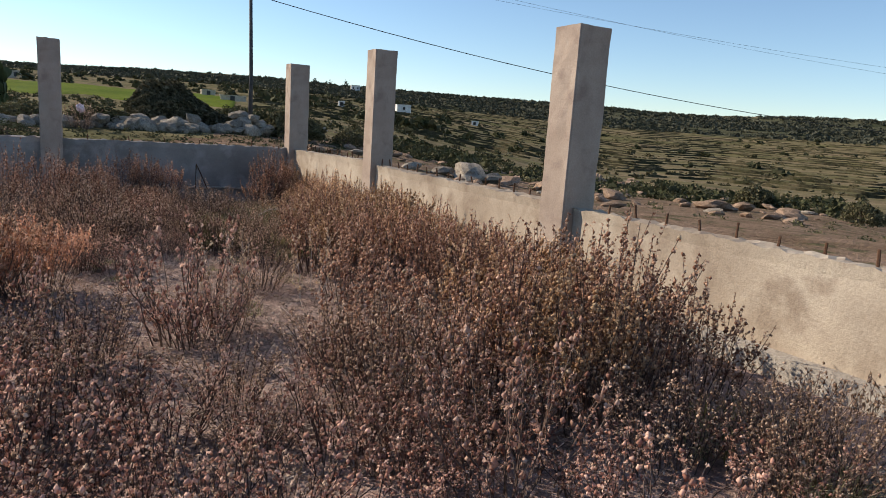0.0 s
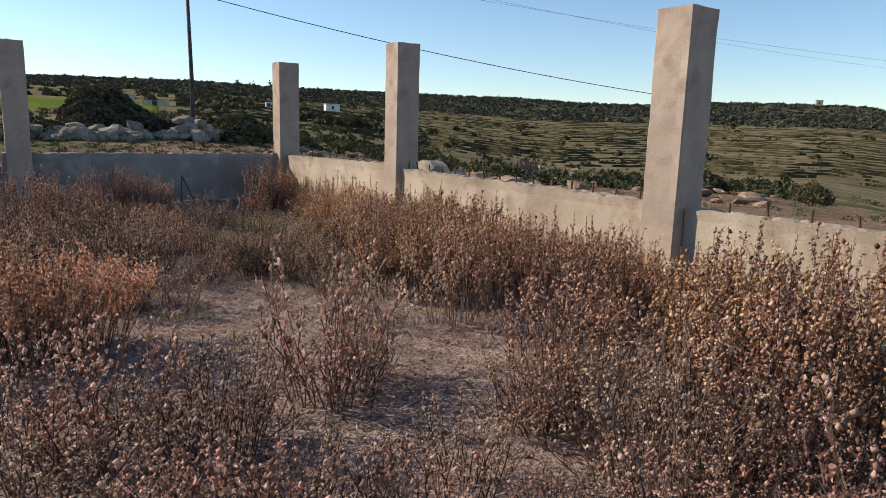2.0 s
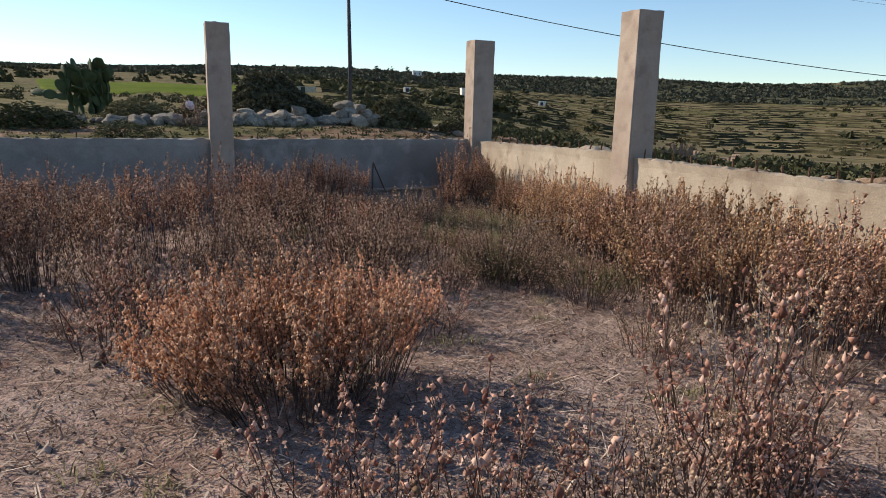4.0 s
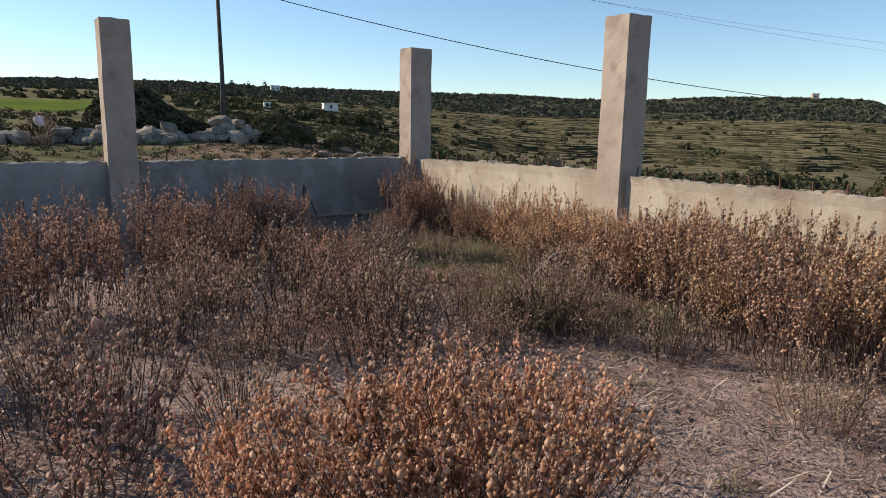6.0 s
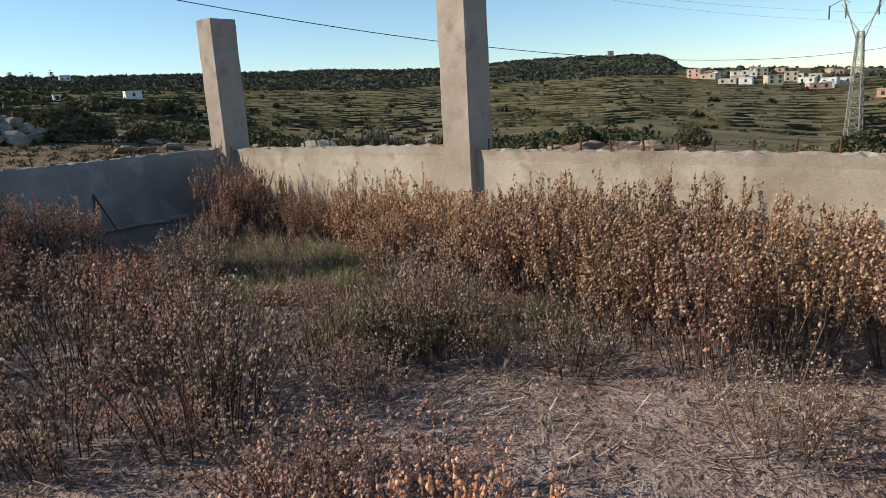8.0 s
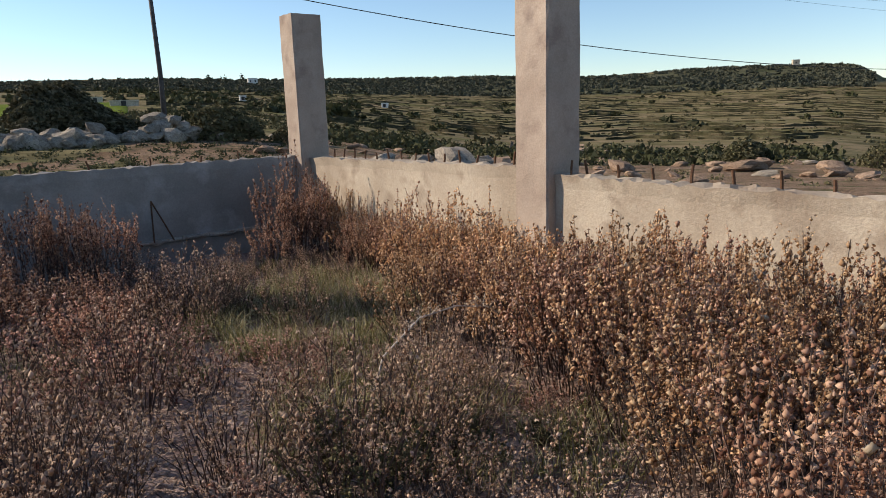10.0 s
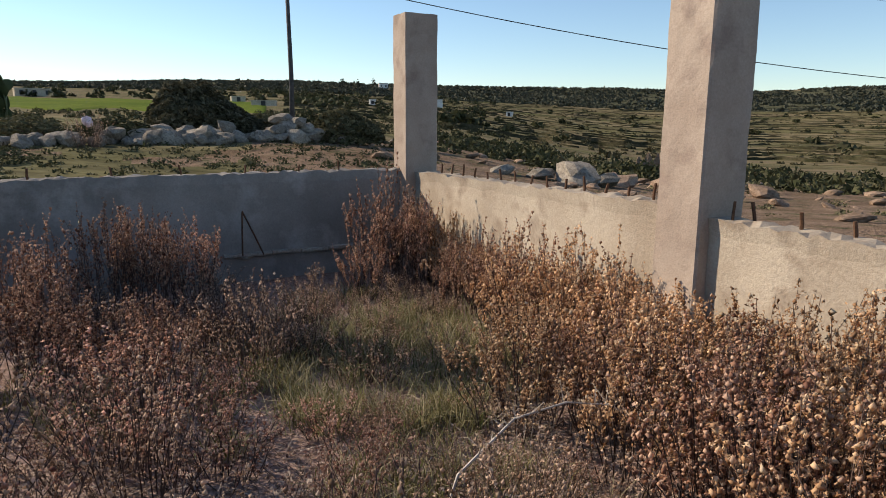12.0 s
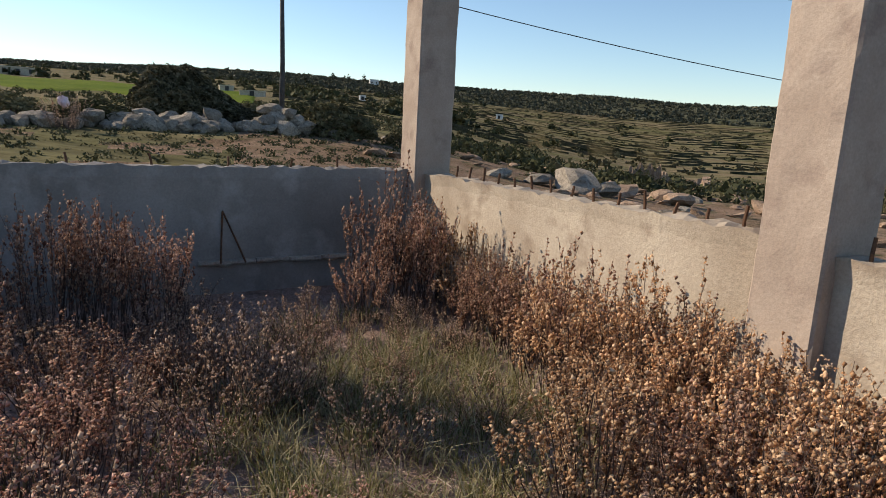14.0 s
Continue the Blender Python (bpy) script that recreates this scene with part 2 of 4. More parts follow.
def land(x, y):
    """Height of the ground at x, y (arrays)."""
    x, y = np.asarray(x, float), np.asarray(y, float)
    dx, dy = x - EYE0[0], y - EYE0[1]
    r = np.maximum(np.hypot(dx, dy), 0.01)
    b = np.degrees(np.arctan2(dx, dy))
    ridge = np.interp(b, BEAR, RIDGE)
    side = np.clip((b - 8) / 34, 0, 1)
    side = np.where(b < -90, 0.5, side)
    side = side * side * (3 - 2 * side)
    fall = np.clip((b - 60) / 13, 0, 1)
    rr = np.clip(r, 12, 560)
    # terraces: level beds between short banks
    on = np.clip((r - 95) / 30, 0, 1) * np.clip((430 - r) / 40, 0, 1) * np.clip((b - 5) / 12, 0, 1)
    off = terrace_offset(b)
    u = (rr + off) / TERRACE
    fl = np.floor(u)
    st = np.clip((u - fl - 0.80) / 0.16, 0, 1)
    rt = (fl + st + 0.1) * TERRACE - off
    rr = np.clip(rr + (rt - rr) * on * 1.1, 12, 560)
    lr = np.log(rr)
    e = np.zeros_like(r)
    for k in range(len(RAD) - 1):
        a0 = NORTH[k] * (1 - side) + (EAST[k] * (1 - fall) + VALLEY[k] * fall) * side
        if k + 1 < len(NORTH):
            a1 = NORTH[k + 1] * (1 - side) + (EAST[k + 1] * (1 - fall) + VALLEY[k + 1] * fall) * side
        else:
            a1 = ridge
        a0, a1 = np.minimum(a0, ridge - 0.02 * (len(RAD) - k)), np.minimum(a1, ridge)
        f = np.clip((lr - RAD[k]) / (RAD[k + 1] - RAD[k]), 0, 1)
        seg = (lr >= RAD[k]) & (lr <= RAD[k + 1])
        e = np.where(seg, a0 + (a1 - a0) * f, e)
    z = EYE0[2] + rr * np.tan(np.radians(e))
    z = z - np.clip(r - 600, 0, 4000) * 0.03
    z = z + np.clip((r - 16) / 20, 0, 1) * (0.10 * wob(x * 0.9, y * 0.9, 3) + 0.05 * wob(x * 2.3, y * 2.1, 5))
    z = z + np.clip((r - 200) / 300, 0, 1) * 1.2 * wob(x * 0.03, y * 0.03, 7)
    yard = -0.02 * (np.clip(y, -20, 3) + 6.0) + 0.012 * wob(x * 2.3, y * 2.6, 6) + 0.008 * wob(x * 6.1, y * 5.3, 8)
    t = np.clip((r - 10.5) / 5, 0, 1)
    return yard * (1 - t) + z * t


def land1(x, y):
    return float(land(np.array([x]), np.array([y]))[0])


bears = np.radians(np.concatenate([np.arange(-180, -60, 4), np.arange(-60, -24, 1.0), np.arange(-24, 84, 0.3), np.arange(84, 120, 1.5), np.arange(120, 180, 4)]))
radii = [0.35]
while radii[-1] < 3800:
    r = radii[-1]
    radii.append(r + (max(0.07, r * 0.05) if r < 14 else r * 0.045 if r < 95 else 2.1 if r < 440 else r * 0.035 if r < 800 else r * 0.15))
R, T = np.meshgrid(np.array(radii), bears, indexing="ij")
X, Y = EYE0[0] + R * np.sin(T), EYE0[1] + R * np.cos(T)
Z = land(X, Y)
nb = len(bears)
gv = np.stack([X, Y, Z], -1).reshape(-1, 3).tolist() + [[EYE0[0], EYE0[1], land1(EYE0[0], EYE0[1])]]
gf = []
for i in range(len(radii) - 1):
    o = i * nb
    for j in range(nb):
        k = (j + 1) % nb
        gf.append((o + j, o + nb + j, o + nb + k, o + k))
gf += [(len(gv) - 1, j, (j + 1) % nb) for j in range(nb)]
ground_me = mesh_from("ground", gv, gf, M_SOIL, True)
ground_me.materials.append(M_LAND)
ground_me.materials.append(M_EARTH)
ground_me.materials.append(M_WOODLAND)
inside = (X < 0.28 - 0.1096 * Y) & (Y < 0.33 + 0.134 * X) & (R < 24)
inside = inside.reshape(-1).tolist() + [True]
bearing = np.degrees(T)
earth = (R < 34 + 9 * wob(bearing * 0.35, R * 0.25, 2) + 6 * wob(bearing * 1.7, R * 0.8, 6)) & (bearing > 6) & (bearing < 110)
earth |= (bearing <= 6) & (wob(X * 0.8, Y * 0.8, 9) > 0.25) & (R < 30)
wood = (R > 400 + 25 * wob(bearing * 0.3, R * 0.01, 3)) & (R < 540) & (bearing > -40) & (bearing < 62.5)
cover = np.where(earth, 2, np.where(wood, 3, 1)).reshape(-1).tolist() + [1]
ground_me.polygons.foreach_set("material_index", [0 if inside[f[0]] else cover[f[0]] for f in gf])
tagged(new("ground", ground_me), "pinkish dry soil running out into scrubby terraced hills", "ground", kind="structure")


# ---------------------------------------------------------------- walls and columns
def wall(name, a, b, top_a, top_b, thick, base, mat, label, seed=0):
    """A wall from a to b (plan points of its inner face); thickness lies outwards, to the left of a to b. Its top is rough."""
    a, b = Vector((*a, 0)), Vector((*b, 0))
    d = b - a
    n = max(2, int(d.length / 0.05))
    out = Vector((-d.y, d.x, 0)).normalized()
    rows = [(0.0, 0), (0.0, 0.35), (0.0, 0.7), (0.0, 0.93), (0.012, 1.0), (thick * 0.5, 1.0), (thick - 0.012, 1.0), (thick, 0.93), (thick, 0)]
    verts, faces = [], []
    for i in range(n + 1):
        f = i / n
        p = a + d * f
        zt = top_a + (top_b - top_a) * f
        for o, h in rows:
            jz = 0.018 * noise.noise((p.x * 7 + o * 30, p.y * 7, seed)) + 0.022 * noise.noise((p.x * 23 + o * 60, p.y * 23, seed + 5)) if h > 0.9 else 0
            jo = 0.006 * noise.noise((p.x * 4, p.y * 4 + h * 5, seed + 9)) if 0 < h <= 0.95 else 0
            q = p + out * (o + jo)
            verts.append((q.x, q.y, base + (zt - base) * h + jz))
    m = len(rows)
    for i in range(n):
        for k in range(m - 1):
            faces.append((i * m + k, (i + 1) * m + k, (i + 1) * m + k + 1, i * m + k + 1))
    faces.append(tuple(range(m - 1, -1, -1)))
    faces.append(tuple(n * m + k for k in range(m)))
    me = mesh_from(name, verts, faces, mat)
    ob = tagged(new(name, me), label, "wall", kind="structure")
    return ob


def on_east(y, inward=0.0):
    """A plan point of the sunlit wall's inner face."""
    return (0.14 - 0.1096 * y - inward, y - 0.1096 * inward)


def on_north(x, inward=0.0):
    return (x + 0.134 * inward, 0.21 + 0.134 * x - inward)


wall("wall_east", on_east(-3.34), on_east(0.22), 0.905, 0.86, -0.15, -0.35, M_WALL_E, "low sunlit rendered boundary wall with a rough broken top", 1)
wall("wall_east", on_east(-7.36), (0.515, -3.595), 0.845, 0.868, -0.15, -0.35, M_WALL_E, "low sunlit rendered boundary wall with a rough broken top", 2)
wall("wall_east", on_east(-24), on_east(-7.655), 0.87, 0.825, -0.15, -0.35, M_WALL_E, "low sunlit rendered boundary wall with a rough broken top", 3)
wall("wall_north", on_north(-3.62), on_north(0.02), 0.875, 0.88, 0.16, -0.35, M_WALL_N, "low rendered boundary wall with its shade put into a darker grey", 4)
wall("wall_north", on_north(-20), on_north(-3.78), 0.88, 0.88, 0.16, -0.35, M_WALL_N, "low rendered boundary wall with its shade put into a darker grey", 5)


def column(x, y, turn, height, width, deep, label, seed):
    """A cast square column with slightly uneven faces and chipped arrises; x, y is its corner towards the yard."""
    side, tall = 5, 46
    verts, faces = [], []
    ring = []
    e = 0.012
    for k in range(4):
        c = [(0, 0), (1, 0), (1, 1), (0, 1)][k]
        n = [(1, 0), (1, 1), (0, 1), (0, 0)][k]
        for s in range(side + 1):
            f = e / width + (1 - 2 * e / width) * s / side
            ring.append((c[0] + (n[0] - c[0]) * f, c[1] + (n[1] - c[1]) * f))
    m = len(ring)
    z0 = -0.4
    for i in range(tall + 1):
        z = z0 + (height - z0) * i / tall
        for u, v in ring:
            nx = 0.006 * noise.noise((u * 2, v * 2 + 7 * seed, z * 2.2)) + 0.003 * noise.noise((u * 6, v * 6, z * 9 + seed))
            g = 1.0 + nx / width * 2
            chip = 0.010 * max(0, noise.noise((u * 3 + seed, v * 3, z * 6)) - 0.25) if (0.03 < u < 0.06 or 0.94 < u < 0.97 or 0.03 < v < 0.06 or 0.94 < v < 0.97) else 0
            zz = z + (0.012 * noise.noise((u * 4, v * 4, seed)) if i == tall else 0)
            verts.append((((u - 0.5) * g * (1 - chip * 2) + 0.5) * width, ((v - 0.5) * g * (1 - chip * 2) + 0.5) * deep, zz))
    for i in range(tall):
        for k in range(m):
            l = (k + 1) % m
            faces.append((i * m + k, i * m + l, (i + 1) * m + l, (i + 1) * m + k))
    top = len(verts)
    verts.append((width / 2, deep / 2, height + 0.008))
    faces += [(tall * m + k, tall * m + (k + 1) % m, top) for k in range(m)]
    me = mesh_from("column", verts, faces, M_COLUMN)
    single("column", me, label, "column", "columns of the boundary wall", pose(x, y, 0, 0, 0, turn))


column(0.029, 0.071, 7.35, 2.382, 0.348, 0.305, "square bare concrete column at the corner of two walls", 1)
column(0.44, -3.601, 4.05, 2.394, 0.312, 0.326, "square bare concrete column in the sunlit boundary wall", 2)
column(0.868, -7.663, 8.05, 2.32, 0.346, 0.317, "square bare concrete column with a chipped rounded top", 3)
column(-3.839, -0.418, 3.9, 2.365, 0.297, 0.33, "square bare concrete column in the shaded boundary wall", 4)


# footing: a thin broken slab along the shaded wall, and a rough plinth under the sunlit one
def slab(name, pts, w, z, h, mat, label, seed, axis):
    verts, faces = [], []
    n = 40
    for i in range(n + 1):
        f = pts[0] + (pts[1] - pts[0]) * i / n
        ww = w * (0.75 + 0.35 * noise.noise((f * 5, seed, 0)))
        hh = h * (1 + 0.9 * max(0, noise.noise((f * 8, seed, 4))))
        for inn, dz in ((0.0 - 0.02, 0), (ww, 0.004 * noise.noise((f * 20, 1, seed))), (ww * 0.96, -hh * 0.6), (ww * 0.7, -hh), (-0.02, -hh)):
            p = axis(f, inn)
            verts.append((p[0], p[1], z + dz))
    for i in range(n):
        for k in range(5):
            faces.append((i * 5 + k, i * 5 + (k + 1) % 5, (i + 1) * 5 + (k + 1) % 5, (i + 1) * 5 + k))
    faces += [(0, 1, 2, 3, 4), tuple(n * 5 + k for k in (4, 3, 2, 1, 0))]
    single(name, mesh_from(name, verts, faces, mat), label, "footing", kind="structure")


for k, (p, q) in enumerate(((-1.75, -1.32), (-1.31, -1.05), (-1.04, -0.78), (-0.77, -0.5))):
    slab("trim", (p, q), 0.07, 0.15 + 0.006 * (k % 2), 0.035, M_FOOT, "broken thin concrete ledge along the shaded wall", k, on_north)
slab("trim", (-24.0, -8.2), 0.16, 0.22, 0.5, M_FOOT, "rough concrete plinth at the foot of the sunlit wall", 7, on_east)
slab("trim", (-1.5, -0.35), 0.22, 0.24, 0.12, M_FOOT, "cracked concrete slab at the foot of the sunlit wall", 9, on_east)


# bent bars leaning on the shaded wall, and stubs standing along the wall tops
def bar(name, pts, r, label, group, mat=None):
    v, f = tube(pts, r, r * 0.9, 6)
    base = Vector(pts[0])
    me = mesh_from(name, [Vector(p) - base for p in v], f, mat or M_RUST)
    return single(name, me, label, "steel bar", group, Matrix.Translation(base))


for px, qx, zt in ((-1.59, -1.57, 0.53), (-1.40, -1.57, 0.54)):
    a, b = on_north(px, 0.05), on_north(qx, 0.015)
    bar("steel_bar", [(a[0], a[1], 0.13), ((a[0] * 0.6 + b[0] * 0.4), (a[1] + b[1]) / 2, 0.3), (b[0], b[1], zt)], 0.008, "thin rusty reinforcing bar leaning on the shaded wall", "leaning bars")
rnd = random.Random(5)
stub_v, stub_f = tube([(0, 0, -0.02), (0.003, 0, 0.04), (0.0, 0.004, 0.12)], 0.010, 0.009, 6)
stub_me = mesh_from("rebar_stub", stub_v, stub_f, M_RUST)


def stub(p, z):
    s = rnd.uniform(0.5, 0.9)
    single("rebar_stub", stub_me, "short rusty bar standing up from the wall top", "steel bar", "bars along the wall top", pose(p[0], p[1], z, rnd.uniform(-9, 9), rnd.uniform(-9, 9), rnd.uniform(0, 360)) @ Matrix.Diagonal((1, 1, s, 1)))


for k in range(15):
    y = -0.25 - k * 0.215
    stub(on_east(y, -0.12), 0.86 - (y / 3.4) * 0.045)
for k in range(15):
    y = -3.75 - k * 0.26
    stub(on_east(y, -0.12), 0.868 + (y + 3.6) * 0.006)
for k in range(18):
    y = -7.95 - k * 0.3
    stub(on_east(y, -0.12), 0.825 - (y + 7.7) * 0.0028)
for x in (-0.6, -1.0, -1.5, -2.05, -2.6, -3.2, -4.6, -5.4, -6.5):
    stub(on_north(x, -0.11), 0.88)
# vertical bar beside the second column
q = on_east(-3.70, -0.02)
bar("steel_bar", [(q[0], q[1], 0.84), (q[0], q[1], 0.90), (q[0] + 0.006, q[1], 0.965)], 0.009, "rusty bar end beside a column on the wall top", "bars along the wall top")


# ---------------------------------------------------------------- plants in the yard
def leaf_cloud(rng, pts, size, slim=0.55):
    """One small pointed leaf or husk at each point."""
    n = len(pts)
    d = rng.normal(size=(n, 3))
    d /= np.linalg.norm(d, axis=1, keepdims=True)
    w = np.cross(d, rng.normal(size=(n, 3)))
    w /= np.linalg.norm(w, axis=1, keepdims=True)
    s = (size * rng.uniform(0.7, 1.4, n))[:, None]
    v = np.stack([pts - d * s * 0.75 - w * s * slim * 1.3, pts - d * s * 0.6 + w * s * slim * 1.3, pts + d * s * 0.9], 1).reshape(-1, 3)
    f = [(3 * k, 3 * k + 1, 3 * k + 2) for k in range(n)]
    return v, f


def stalk_tube(p, r0, r1):
    """An open three-sided stalk along four points."""
    v, f = tube([Vector(q) for q in p], r0, r1, 3)
    return v, f[:-2]


def ribbon(a, b, w, rng):
    d = b - a
    u = np.cross(d, rng.normal(size=3))
    u = u / (np.linalg.norm(u) + 1e-9) * w
    return [a - u, a + u, b + u * 0.5, b - u * 0.5], [(0, 1, 2, 3)]


def seed_heads(rng, pts, size, round_share=0.6):
    """At each point one seed case of one shade: a lumpy closed ball, or an open one of papery blades."""
    n, k = len(pts), 5
    closed = rng.uniform(size=n) < round_share
    balls, opened = pts[closed], pts[~closed]
    six = np.array(((1, 0, 0), (-1, 0, 0), (0, 1, 0), (0, -1, 0), (0, 0, 1.25), (0, 0, -1.25)), float)
    r = (size * rng.uniform(0.6, 1.15, len(balls)))[:, None, None]
    v1 = (balls[:, None, :] + (six[None] + rng.normal(size=(len(balls), 6, 3)) * 0.28) * r).reshape(-1, 3)
    octa = ((0, 2, 4), (2, 1, 4), (1, 3, 4), (3, 0, 4), (2, 0, 5), (1, 2, 5), (3, 1, 5), (0, 3, 5))
    f = [(6 * i + a, 6 * i + b, 6 * i + c) for i in range(len(balls)) for a, b, c in octa]
    m = len(opened)
    d = rng.normal(size=(m, k, 3))
    d[:, :, 2] += 0.35
    d /= np.linalg.norm(d, axis=2, keepdims=True)
    w = np.cross(d, rng.normal(size=(m, k, 3)))
    w /= np.linalg.norm(w, axis=2, keepdims=True)
    r = (size * rng.uniform(0.65, 1.3, m))[:, None, None]
    c = opened[:, None, :]
    v2 = np.concatenate([c, c + d * r + w * r * 0.5, c + d * r * 0.85 - w * r * 0.5], 1).reshape(-1, 3)
    o0 = len(v1)
    for i in range(m):
        o = o0 + i * (2 * k + 1)
        f += [(o, o + 1 + b, o + 1 + k + b) for b in range(k)]
    return np.concatenate([v1, v2]), f


def shrub(name, seed, height, spread, stems, twigs, heads, size, m_leaf, label, m_stem=None, tuft=0, low=0.4, upright=0.25, tip=6, lean=1.25, round_share=0.4):
    """A dry shrub: thin curved stalks from one root, upright side spikes, and seed cases strung along the spikes and tips."""
    rng = np.random.default_rng(seed)
    root = new(name)
    chunks, pts, tips = [], [], []
    for k in range(stems):
        a = rng.uniform(0, 2 * math.pi)
        out = spread * math.sqrt(rng.uniform(0.0, 1.0))
        h = height * rng.uniform(0.58, 1.0) * (1 - 0.3 * (out / spread) ** 2)
        b = 0.5 * out
        p = [np.array((math.cos(a) * (b + (out - b) * f ** lean) + 0.016 * rng.normal() * (f > 0), math.sin(a) * (b + (out - b) * f ** lean) + 0.016 * rng.normal() * (f > 0), h * f - 0.02)) for f in (0, 0.35, 0.7, 1.0)]
        chunks.append(stalk_tube(p, 0.0031, 0.0013))

        def along(f):
            g = f * 3
            i = min(int(g), 2)
            return p[i] + (p[i + 1] - p[i]) * (g - i)

        for _ in range(twigs):
            q = along(rng.uniform(low, 0.9))
            d = np.array((rng.normal() * upright, rng.normal() * upright, 1.0))
            d = d / np.linalg.norm(d) * height * rng.uniform(0.10, 0.21)
            chunks.append(ribbon(q, q + d, 0.0014, rng))
            f = np.linspace(0.25, 1.0, heads)[:, None]
            pts.append(q + d * f + rng.normal(size=(heads, 3)) * size * 0.5)
            tips.append(q + d)
        fs = 1 - 0.22 * (np.arange(tip) + rng.uniform(0, 1, tip)) / tip
        pts.append(np.array([along(f) for f in fs]) + rng.normal(size=(tip, 3)) * size * (0.4 + 2.0 * (1 - fs[:, None])))
        tips.append(p[3])
    v, f = join(chunks)
    tagged(part("stalk", mesh_from("stalk", v, f, m_stem or M_STEM), None, root), kind="stuff")
    lv, lf = seed_heads(rng, np.concatenate(pts), size, round_share)
    tagged(part("seed_case", mesh_from("seed_case", lv, lf, m_leaf, True), None, root), kind="stuff")
    if tuft:
        pick = np.array([tips[i] for i in rng.choice(len(tips), min(tuft, len(tips)), replace=False)])
        tv, tf = seed_heads(rng, pick, 0.0105, 1.0)
        tagged(part("seed_fluff", mesh_from("seed_fluff", tv, tf, M_FLUFF, True), None, root, "pale fluffy seed heads"), kind="stuff")
    return tagged(root, label, "shrub")


KINDS = {
    "red": [shrub("dead_shrub", 11 + k, 0.86, 0.30, 34, 5, 7, 0.0088, M_RED, "upright red-brown dead shrub rooted in dry soil", tuft=5, low=0.25, upright=0.24, tip=7) for k in range(3)],
    "gold": [shrub("seeding_shrub", 21 + k, 0.80, 0.35, 36, 5, 7, 0.0088, M_GOLD, "golden-brown seeding shrub rooted in dry soil", tuft=18, low=0.3, upright=0.24, tip=7) for k in range(3)],
    "orange": [shrub("round_shrub", 31, 0.66, 0.58, 120, 6, 6, 0.0090, M_ORANGE, "rounded orange-brown dry shrub on bare soil", tuft=36, upright=0.38, low=0.3, tip=6)],
    "grey": [shrub("grey_shrub", 41 + k, 0.60, 0.42, 40, 6, 3, 0.0080, M_GREYLEAF, "thin grey-brown twiggy dead shrub", low=0.12, upright=0.5, tip=5, round_share=0.3) for k in range(3)],
    "thin": [shrub("twiggy_plant", 51 + k, 0.5, 0.30, 26, 6, 3, 0.0084, M_THIN, "sparse reddish twiggy plant on bare soil", low=0.12, upright=0.5, tip=5, round_share=0.3) for k in range(3)],
    "sprout": [shrub("dry_sprout", 81 + k, 0.5, 0.30, 9, 4, 3, 0.017, M_THIN, "small dry reddish sprout on bare soil", low=0.2, upright=0.5, tip=4, round_share=0.2) for k in range(2)],
    "white": [shrub("bleached_plant", 61, 0.70, 0.22, 6, 5, 4, 0.010, M_FLUFF, "bleached pale stalks with papery seed cases", m_stem=M_PALE, low=0.25, upright=0.9, round_share=0.2)],
    "green": [shrub("leafy_shrub", 71, 0.42, 0.40, 46, 6, 3, 0.016, M_OLIVE, "low dark green leafy shrub among dry plants", low=0.1, upright=0.6, round_share=0.0)],
}
USED = set()
prand = random.Random(3)


def plant(kind, x, y, s=1.0, tall=1.0):
    pick = prand.randrange(len(KINDS[kind]))
    src = KINDS[kind][pick]
    m = pose(x, y, land1(x, y), prand.uniform(-4, 4), prand.uniform(-4, 4), prand.uniform(0, 360)) @ Matrix.Diagonal((s, s, s * tall, 1))
    if (kind, pick) not in USED:
        USED.add((kind, pick))
        src.matrix_basis = m
    else:
        copy_thing(src, m)


